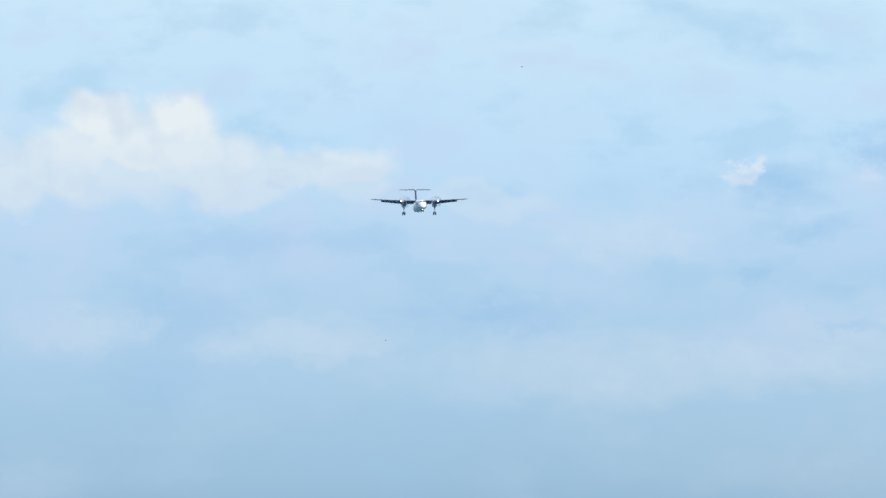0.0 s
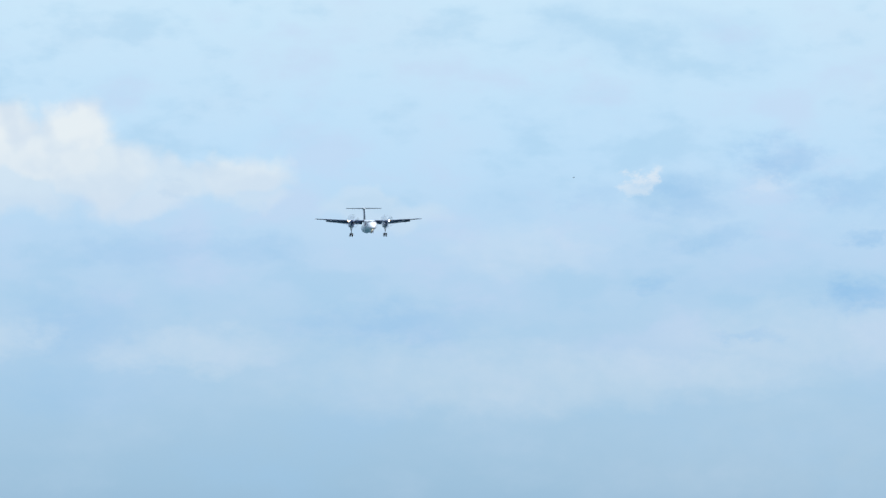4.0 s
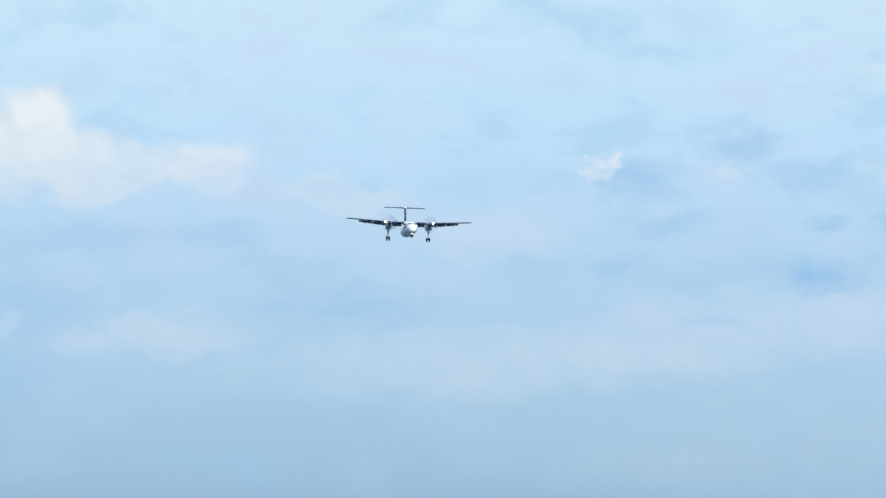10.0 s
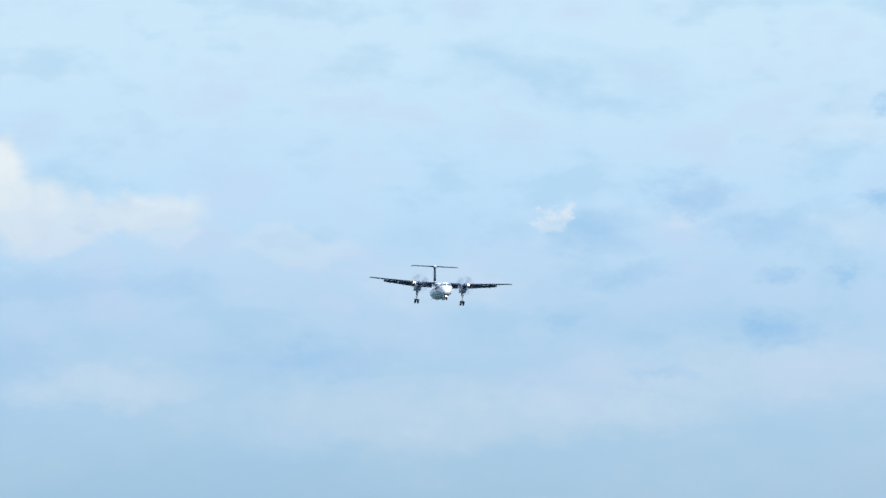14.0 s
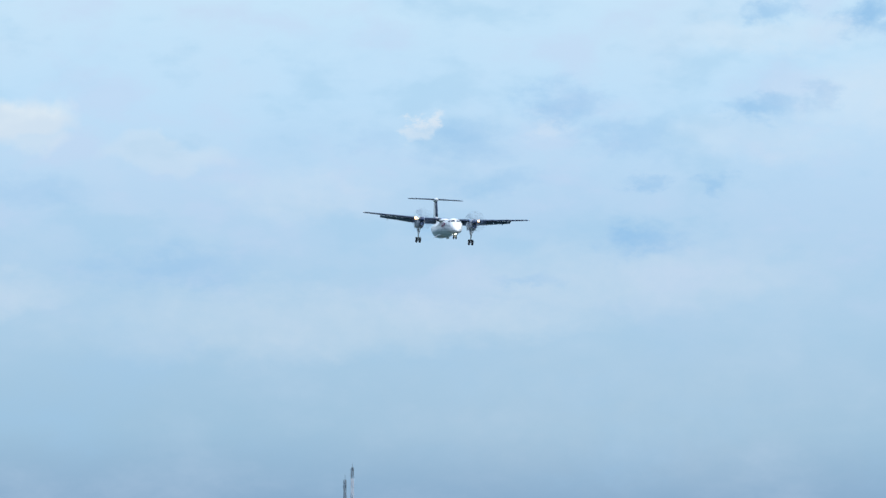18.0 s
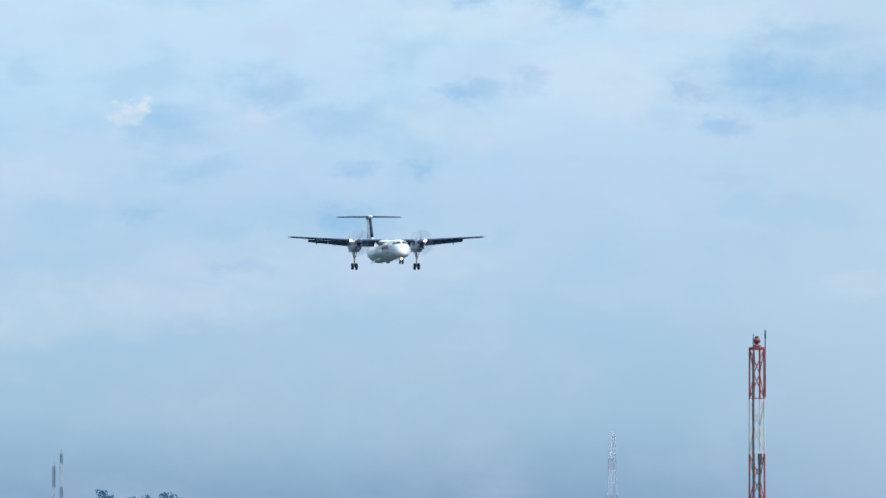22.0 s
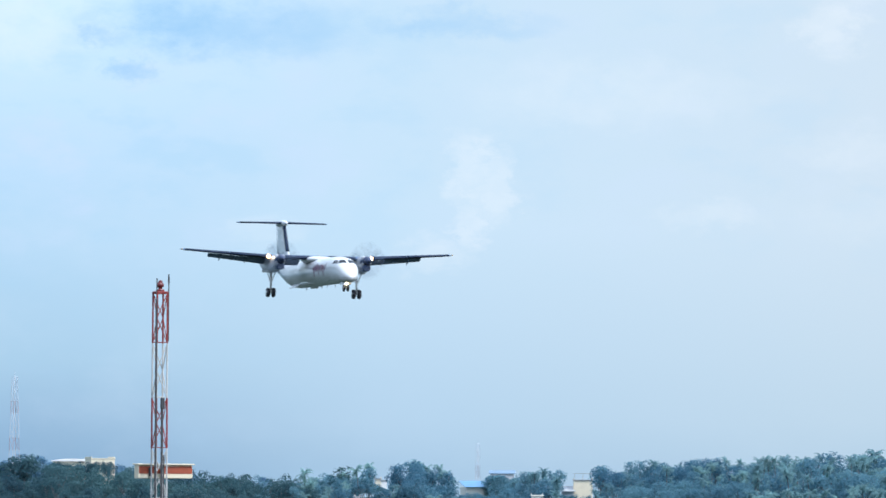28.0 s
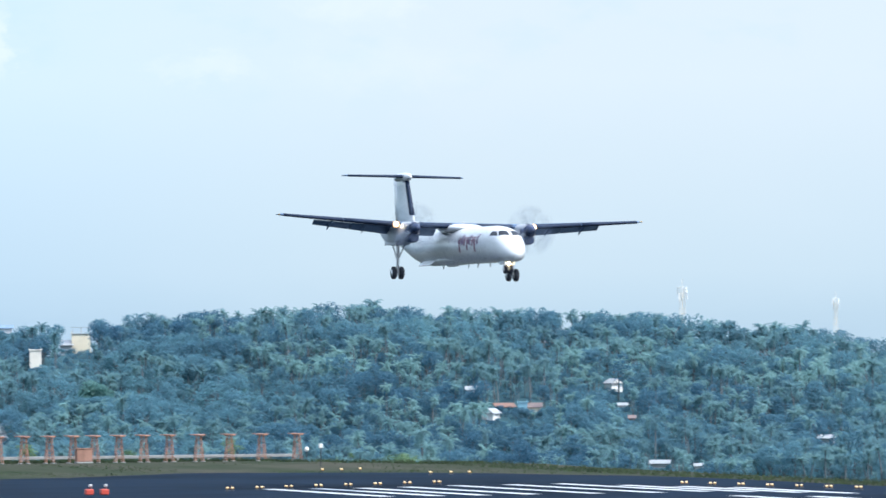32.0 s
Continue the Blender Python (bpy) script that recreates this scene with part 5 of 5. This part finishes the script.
# ---- woods ----
def palm_shape(rng):
    """A coconut palm as triangles: vertices, triangles, number of trunk triangles."""
    v, f = [], []
    H = rng.uniform(7.5, 12.0)
    lean, la = rng.uniform(.2, 1.6), rng.uniform(0, 6.28)
    cs = []
    for i in range(4):
        t = i / 3
        cs.append((lean * t * t * math.cos(la), lean * t * t * math.sin(la), H * t, .24 - .1 * t))
    for cx, cy, cz, r in cs:
        for j in range(4):
            a = 6.2832 * j / 4
            v.append((cx + r * math.cos(a), cy + r * math.sin(a), cz))
    for i in range(3):
        for j in range(4):
            a, b, c, d = i * 4 + j, i * 4 + (j + 1) % 4, (i + 1) * 4 + (j + 1) % 4, (i + 1) * 4 + j
            f += [(a, b, c), (a, c, d)]
    nt = len(f)
    tx, ty, tz = cs[-1][:3]
    n = 7
    for k in range(rng.randint(18, 23)):
        az = k * 2.4 + rng.uniform(-.35, .35)
        el = rng.uniform(-1.1, 1.3)
        L = rng.uniform(2.4, 3.5)
        droop = rng.uniform(.55, 1.15)
        pts = [(tx, ty, tz)]
        for i in range(1, n + 1):
            ang = el - droop * 1.5 * (i / n) ** 2
            p = pts[-1]
            pts.append((p[0] + math.cos(ang) * math.cos(az) * L / n, p[1] + math.cos(ang) * math.sin(az) * L / n, p[2] + math.sin(ang) * L / n))
        sx, sy = -math.sin(az), math.cos(az)
        for i in range(1, n + 1):
            s = i / n
            ln = .56 * math.sin(math.pi * min(.96, .18 + s * .72)) + .1
            p, q = pts[i - 1], pts[i]
            for sd in (-1, 1):
                b = len(v)
                tip = (q[0] + sd * sx * ln + (q[0] - p[0]) * .6, q[1] + sd * sy * ln + (q[1] - p[1]) * .6, q[2] - ln * rng.uniform(.4, 1.15))
                v += [p, q, tip]
                f.append((b, b + 1, b + 2))
    return np.array(v, np.float32), np.array(f, np.int32), nt


def broad_shape(rng, leaf=1.0, share=1.0):
    """A broad-leaved tree as triangles, its crown built of leaf sprays on several boughs."""
    v, f = [], []
    H = rng.uniform(8.5, 13.0)
    R = rng.uniform(3.6, 5.4)
    limbs = [((0, 0, 0), (rng.uniform(-.3, .3), rng.uniform(-.3, .3), H * .5), .3, .2)]
    blobs = []
    for k in range(rng.randint(7, 11)):
        a, rr = rng.uniform(0, 6.28), R * math.sqrt(rng.random()) * .75
        z = H * rng.uniform(.42, .86) - .12 * rr
        c = (rr * math.cos(a), rr * math.sin(a), z)
        blobs.append((c, rng.uniform(1.3, 2.6)))
        limbs.append(((0, 0, H * rng.uniform(.3, .5)), c, .14, .05))
    blobs.append(((rng.uniform(-.8, .8), rng.uniform(-.8, .8), H * .84), rng.uniform(1.4, 2.0)))
    for a, b, r0, r1 in limbs:
        base = len(v)
        for p, r in ((a, r0), (b, r1)):
            for j in range(3):
                t = 2.0944 * j
                v.append((p[0] + r * math.cos(t), p[1] + r * math.sin(t), p[2]))
        for j in range(3):
            f += [(base + j, base + (j + 1) % 3, base + 3 + j), (base + (j + 1) % 3, base + 3 + (j + 1) % 3, base + 3 + j)]
    nt = len(f)
    for (cx, cy, cz), r in blobs:
        for k in range(int(30 * r * share)):
            d = Vector((rng.gauss(0, 1), rng.gauss(0, 1), rng.gauss(.3, .9))).normalized()
            p = Vector((cx, cy, cz)) + Vector((d.x * r, d.y * r, d.z * r * .8)) * rng.uniform(.7, 1.1)
            nrm = (d + Vector((rng.uniform(-.45, .45), rng.uniform(-.45, .45), rng.uniform(-.25, .5)))).normalized()
            e1 = nrm.orthogonal().normalized()
            e1.rotate(Matrix.Rotation(rng.uniform(0, 6.28), 3, nrm))
            e2 = nrm.cross(e1)
            s = rng.uniform(.28, .6) * leaf
            b = len(v)
            v += [tuple(p + e1 * s), tuple(p + e2 * s * rng.uniform(.5, 1.0)), tuple(p - e1 * s * rng.uniform(.5, 1.0) - nrm * .1)]
            f.append((b, b + 1, b + 2))
    return np.array(v, np.float32), np.array(f, np.int32), nt


def mass(name, verts, faces, mat_ids, mats, label, category):
    """One big mesh from arrays."""
    me = bpy.data.meshes.new(name)
    n, k = faces.shape
    me.vertices.add(len(verts))
    me.vertices.foreach_set("co", verts.astype(np.float32).ravel())
    me.loops.add(n * k)
    me.loops.foreach_set("vertex_index", faces.astype(np.int32).ravel())
    me.polygons.add(n)
    me.polygons.foreach_set("loop_start", np.arange(0, n * k, k, dtype=np.int32))
    for m in mats:
        me.materials.append(m)
    me.polygons.foreach_set("material_index", mat_ids.astype(np.int32))
    me.update(calc_edges=True)
    return tagged(new(name, me), label, category, kind="stuff")


def build_woods():
    rng = random.Random(11)
    palms = [palm_shape(rng) for _ in range(9)]
    broads = [broad_shape(rng) for _ in range(9)]
    bushes = [broad_shape(rng, 1.6, .4) for _ in range(4)]
    fars = [broad_shape(rng, 1.6, .62) for _ in range(7)]
    tall = {id(s): float(s[0][:, 2].max()) for s in palms + broads + bushes + fars}
    plots = []

    def consider(u, r, palm_share, small=1.0):
        p = toward(u, 0, r)
        z = height(p.x, p.y) - .3
        wood = noise.noise((p.x * .02, p.y * .03, 4.0))
        is_palm = r < 3500 and rng.random() < (palm_share + wood * 1.3) * ease(-1290, -800, u)
        shape = rng.choice(palms if is_palm else fars if r > 3500 else bushes if small <= .55 else broads)
        s = rng.uniform(.8, 1.15) * small * (1.0 if is_palm else rng.uniform(.75, 1.05))
        top = 129 - (z + tall[id(shape)] * s - EYE.z) / r * STEP
        cap = lerp_in(RIDGE_TOP, u) - rng.uniform(-2, 6)
        if r < 3500 and top < cap:
            s *= max(.4, (EYE.z + r * (129 - cap) / STEP - z) / (tall[id(shape)] * s))
            top = cap
        for su, sw, sv, sr in SIGHT:
            if abs(u - su) < sw + 16 and r < sr + 5 and top < sv:
                if abs(u - su) < sw + 4 or rng.random() < .5:
                    return
        plots.append((shape, is_palm, p.x, p.y, z, s, rng.uniform(0, 6.2832), u, r))

    r = FOOT - 70
    while r < RIDGE + 22:
        u = -2850.0 if r > RIDGE - 75 else -1560.0
        while u < 980:
            consider(u + rng.uniform(-16, 16), r + rng.uniform(-4, 4), (.5 + .3 * ease(-300, 300, u)) * (.6 if r > RIDGE - 35 else 1.0), (.82 + .55 * noise.noise((u * .012, r * .03, 2.0))) * rng.choice((.6, .8, .95, 1.05, 1.2)))
            if (r > RIDGE - 60 and rng.random() < .6) or rng.random() < .2:
                consider(u + rng.uniform(-16, 16), r + rng.uniform(-3, 3), -1, .55)
            if u > -1290 and rng.random() < .55:
                consider(u + rng.uniform(-16, 16), r + rng.uniform(-4, 4), .5, rng.uniform(.6, 1.1))
            # undergrowth
            consider(u + rng.uniform(-16, 16), r + rng.uniform(-3, 3), -1, rng.uniform(.3, .5))
            u += 25.0
        r += 8.6
    r = 3950.0
    while r < FAR_RIDGE + 15:
        u = -2950.0
        while u < -1050:
            consider(u + rng.uniform(-12, 12), r + rng.uniform(-10, 10), .15, rng.choice((.6, .75, .85, .95, 1.1)))
            u += 17.0
        r += 28.0
    # tall ones that mark the skyline: bearing, height of the top, palm or not
    for u, top, is_palm in ((-519, 107, 0), (-500, 112, 0), (-540, 113, 0), (-194, 91, 0), (-120, 87, 1), (-78, 99, 0), (75, 104, 0), (176, 103, 0), (-939, 115, 0), (-1644, 105, 0), (-1630, 112, 0),
                            (-1655, 114, 0), (456, 117, 0), (640, 130, 1), (-330, 102, 1), (10, 99, 1), (280, 107, 0), (-1020, 124, 0)):
        p = toward(u, top, RIDGE - 6)
        z = height(p.x, p.y) - .3
        shape = rng.choice(palms if is_palm else broads)
        plots.append((shape, bool(is_palm), p.x, p.y, z, (p.z - z) / tall[id(shape)], rng.uniform(0, 6.28), u, RIDGE - 3.0))
    # scrub placed to hide the lower part of each house from the camera
    for su, sw, sv, sr in SIGHT:
        for k in range(int((5 + sw / 2.5) * (2.4 if sr < 3000 else 1))):
            u = su + rng.uniform(-1.3, 1.3) * sw
            top = sv + rng.uniform(-4, 6)
            p = toward(u, top + (rng.uniform(0, 22) if sr < 3000 and k % 2 else 0), sr - rng.uniform(2, 9))
            z = height(p.x, p.y) - .3
            if p.z - z < .8:
                z = p.z - 1.5
            shape = rng.choice(broads)
            s = max(.22, min(.6, (p.z - z) / tall[id(shape)]))
            plots.append((shape, False, p.x, p.y, p.z - s * tall[id(shape)], s, rng.uniform(0, 6.28), u, sr - 5))
        if sr < 2790:
            for k in range(int(8 + sw)):
                u = su + rng.uniform(-1, 1) * (sw + 18)
                top = sv + rng.uniform(3, 36)
                rr = min(hillside(u, top + rng.uniform(5, 16)), sr - 3)
                p = toward(u, top, rr)
                z = height(p.x, p.y) - .3
                shape = rng.choice(bushes)
                if p.z - z > .8:
                    plots.append((shape, False, p.x, p.y, z, min(.7, (p.z - z) / tall[id(shape)]), rng.uniform(0, 6.28), u, rr))
    # the trees that stand out against the sky, each a thing of its own
    single = [k for k, q in enumerate(plots) if RIDGE - 4 < q[8] < RIDGE + 30 and -1290 < q[7] < 900]
    single = set(single[::max(1, len(single) // 170)])
    made = {}
    for k in sorted(single):
        shape, is_palm, x, y, z, s, a, u, r = plots[k]
        m = Matrix.LocRotScale((x, y, z), Euler((0, 0, a)), (s, s, s))
        if id(shape) not in made:
            v, f, nt = shape
            t = thing("palm_tree" if is_palm else "tree", "coconut palm with drooping fronds on the ridge" if is_palm else "leafy broad-crowned tree on the ridge", "palm" if is_palm else "tree", None, "ridge trees")
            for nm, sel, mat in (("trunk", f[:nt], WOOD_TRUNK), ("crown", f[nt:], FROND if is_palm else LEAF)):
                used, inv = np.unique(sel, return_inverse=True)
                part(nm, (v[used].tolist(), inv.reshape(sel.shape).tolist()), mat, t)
            t.matrix_world = m
            made[id(shape)] = t
        else:
            t = copy_thing(made[id(shape)], pose(0, 0, 0))
            t.matrix_basis = m
    # a spreading light-green tree half way up the slope
    v, f, nt = broad_shape(random.Random(21), 1.2, 2.6)
    p = toward(-624, 300, BIG_TREE)
    t = thing("tree", "large spreading light-green tree on the wooded slope", "tree")
    for nm, sel, mat in (("trunk", f[:nt], WOOD_TRUNK), ("crown", f[nt:], LIGHT_LEAF)):
        used, inv = np.unique(sel, return_inverse=True)
        part(nm, (v[used].tolist(), inv.reshape(sel.shape).tolist()), mat, t)
    k = (224 - 300) / STEP * BIG_TREE / -float(v[:, 2].max())
    t.matrix_world = Matrix.LocRotScale((p.x, p.y, p.z - .5), Euler((0, 0, 1.0)), (1.35, 1.35, k))
    for is_palm, name, label in (("belt", "tree_belt", "dense trees along the low ridge behind the airfield, darkened in colour"), (True, "palm_grove", "dense grove of coconut palms covering the hillside"), (False, "woodland", "dense broad-leaved woodland covering the hillside"), (None, "far_woodland", "dense woodland on the far hills, its leaf colour blued for haze")):
        V, Fc, M, off = [], [], [], 0
        for k, (shape, ip, x, y, z, s, a, u, r) in enumerate(plots):
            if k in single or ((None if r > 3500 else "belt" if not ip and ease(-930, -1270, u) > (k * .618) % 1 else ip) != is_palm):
                continue
            v, f, nt = shape
            c, sn = math.cos(a) * s, math.sin(a) * s
            w = np.empty_like(v)
            w[:, 0] = v[:, 0] * c - v[:, 1] * sn + x
            w[:, 1] = v[:, 0] * sn + v[:, 1] * c + y
            w[:, 2] = v[:, 2] * s + z
            V.append(w)
            Fc.append(f + off)
            ids = np.ones(len(f))
            ids[:nt] = 0
            M.append(ids)
            off += len(v)
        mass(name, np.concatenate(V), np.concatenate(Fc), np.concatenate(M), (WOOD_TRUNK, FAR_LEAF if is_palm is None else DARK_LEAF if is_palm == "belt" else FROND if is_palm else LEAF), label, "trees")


build_woods()


def build_grass():
    """Rough grass and low scrub along the rim of the airfield."""
    rng = random.Random(3)
    V, Fc, off = [], [], 0
    for k in range(11000):
        t = rng.random()
        if k > 5200:
            x = rng.uniform(150, 214)
            y = rng.uniform(lerp_in(EDGE, x) + 1, 742.5) if t < .6 else rng.uniform(743.4, 745.2)
            if t < .6 and noise.noise((x * .12, y * .03, 6.0)) < rng.uniform(-.1, .35):
                continue
        elif t < .5:
            x = rng.uniform(178, 216)
            y = 752 - 30 * ease(196, 216, x) + rng.uniform(-4, 5)
        else:
            x, y = 215.5 + rng.uniform(-3.5, 3), rng.uniform(560, 728)
        h = rng.uniform(.12, .42) * (.45 if k > 5200 and t < .6 else .8 if k > 5200 else 1.0) * (1.6 if rng.random() < .08 else 1)
        z = height(x, y)
        for j in range(4):
            a = rng.uniform(0, 6.28)
            dx, dy, w = math.cos(a) * h * .5, math.sin(a) * h * .5, rng.uniform(.05, .16)
            V += [(x - dy * w, y + dx * w, z - .05), (x + dy * w + .05, y - dx * w, z - .05), (x + dx, y + dy, z + h * rng.uniform(.6, 1))]
            Fc.append((off, off + 1, off + 2))
            off += 3
    mass("rough_grass", np.array(V), np.array(Fc), np.zeros(len(Fc)), (GRASS_BLADE,), "rough dry grass and scrub along the airfield rim", "grass")
    # leafy scrub on the bank below the rim
    shapes = [broad_shape(rng, 1.1) for _ in range(4)]
    V, Fc, M, off = [], [], [], 0
    for k in range(150):
        u = rng.uniform(-250, 560)
        a = radians(AZ0) + u / STEP
        x = 768 * math.tan(a)
        y = 752 - 30 * ease(196, 216, x) + rng.uniform(6, 26)
        x = y * math.tan(a)
        z = height(x, y)
        lift = 5 * noise.noise((u * .02, 3.0, 0)) * (1.0 if u < 200 else .4)
        top = EYE.z - math.hypot(x, y) * (374 + ease(100, 250, u) * 6 - max(0, lift) * 6 - 129 + rng.uniform(-4, 8)) / STEP
        if x > 216 or top - z < .4:
            continue
        v, f, nt = shapes[k % 4]
        s = (top - z) / float(v[:, 2].max())
        c, sn = math.cos(k) * min(s, .45), math.sin(k) * min(s, .45)
        w = np.empty_like(v)
        w[:, 0], w[:, 1], w[:, 2] = v[:, 0] * c - v[:, 1] * sn + x, v[:, 0] * sn + v[:, 1] * c + y, v[:, 2] * s + z
        V.append(w)
        Fc.append(f + off)
        M.append(np.where(np.arange(len(f)) < nt, 0, 1))
        off += len(v)
    for k, (u, y, top) in enumerate(((-1012, 747.6, 1.9), (-995, 748.2, 1.7), (-735, 748, 1.5), (-742, 748.4, 1.8), (-380, 748, 2.1), (-366, 748.5, 1.6), (-560, 749, 1.2))):
        a = radians(AZ0) + u / STEP
        x = y * math.tan(a)
        z = height(x, y) - .1
        v, f, nt = shapes[k % 4]
        sz, sw = top / float(v[:, 2].max()), .17
        w = np.empty_like(v)
        w[:, 0], w[:, 1], w[:, 2] = v[:, 0] * sw + x, v[:, 1] * sw + y, v[:, 2] * sz + z
        V.append(w)
        Fc.append(f + off)
        M.append(np.where(np.arange(len(f)) < nt, 0, 1))
        off += len(v)
    mass("scrub", np.concatenate(V), np.concatenate(Fc), np.concatenate(M), (WOOD_TRUNK, SCRUB), "light green leafy scrub on the bank below the airfield rim", "bushes")


build_grass()


# ---- birds ----
def build_bird(label):
    b = thing("bird", label, "bird")
    body = [ring_yz(x, 0, w, w, 8) for x, w in ((.13, .005), (.10, .03), (.04, .042), (-.05, .035), (-.12, .012))]
    part("body", loft(body), FEATHER, b, "", True)
    part("tail", ([(-.1, .02, 0), (-.1, -.02, 0), (-.22, -.05, 0), (-.22, .05, 0), (-.1, .02, .006), (-.1, -.02, .006), (-.22, -.05, .004), (-.22, .05, .004)],
                  [(0, 1, 2, 3), (7, 6, 5, 4), (0, 4, 5, 1), (1, 5, 6, 2), (2, 6, 7, 3), (3, 7, 4, 0)]), FEATHER, b)
    for s in (-1, 1):
        w = part("wing", ([(.07, 0, 0), (.05, s * .16, .01), (-.05, s * .30, .0), (-.05, s * .15, 0), (-.06, 0, 0), (.07, 0, .01), (.05, s * .16, .016), (-.05, s * .30, .004), (-.05, s * .15, .008), (-.06, 0, .01)],
                          [(0, 1, 2, 3, 4), (9, 8, 7, 6, 5), (0, 5, 6, 1), (1, 6, 7, 2), (2, 7, 8, 3), (3, 8, 9, 4), (4, 9, 5, 0)]), FEATHER, b)
        w.location = (0, s * .03, .01)
    return b


bird_a = build_bird("small dark swift in level flight")
bird_b = build_bird("small dark swift diving across the sky")
bird_c = build_bird("tiny dark bird far off, climbing away")
bird_d = build_bird("tiny dark bird far off, high in the sky")


# ---- what moves ----
def motions():
    rows = []
    for t, x, y, z, bank, off in FLIGHT:
        pitch = float(np.interp(t, (0, 20, 23, 26, 29, 30, 31, 32), (.3, .3, .6, .6, .5, .4, .4, .4)))
        rows.append((t, pose(x, y, z, bank, -pitch, off - 90)))
    walk(airliner, rows)
    for k, hub in enumerate(o for o in airliner.children if o.name.startswith("propeller")):
        turn = [(n * 0.1, pose(*hub.location, 83.0 * n + 25 * k)) for n in range(0, 321)]
        walk(hub, turn)
    # the swifts cross the view once each, at an even pace
    for bird, reach, seen in ((bird_a, 250, ((22.5, -1440, -152), (23.0, -1739, -140), (23.5, -2095, -126), (24.0, -2474, -122))),
                              (bird_c, 1500, ((0.0, -3136, -303), (0.8, -3029, -339), (1.4, -2951, -388))), (bird_d, 1500, ((0.2, -2893, -806), (0.6, -2913, -830), (1.0, -2890, -878))),
                              (bird_b, 250, ((28.5, -405, -267), (29.0, -776, -97), (29.3, -1004, -40), (29.6, -1224, 5)))):
        t0, t1 = seen[0][0], seen[-1][0]
        p0, p1 = toward(*seen[0][1:], reach), toward(*seen[-1][1:], reach + 6)
        pace = (p1 - p0) / (t1 - t0)
        heading = math.degrees(math.atan2(pace.y, pace.x))
        climb = math.degrees(math.atan2(pace.z, math.hypot(pace.x, pace.y)))
        turn = pose(0, 0, 0, 0, -climb, heading)
        way = [(t, Matrix.Translation(toward(u, v, reach + (t - t0) * 5)) @ turn) for t, u, v in seen]
        walk(bird, ([(0.0, Matrix.Translation(p0 - pace * t0) @ turn)] if t0 else []) + way + [(32.0, Matrix.Translation(p1 + pace * (32 - t1)) @ turn)])
        for s, wing in zip((-1, 1), [o for o in bird.children if o.name.startswith("wing")]):
            walk(wing, [(n * 0.1, pose(*wing.location, s * (12 + 38 * math.sin(n * 2.1 + t0)))) for n in range(0, 321)])


motions()
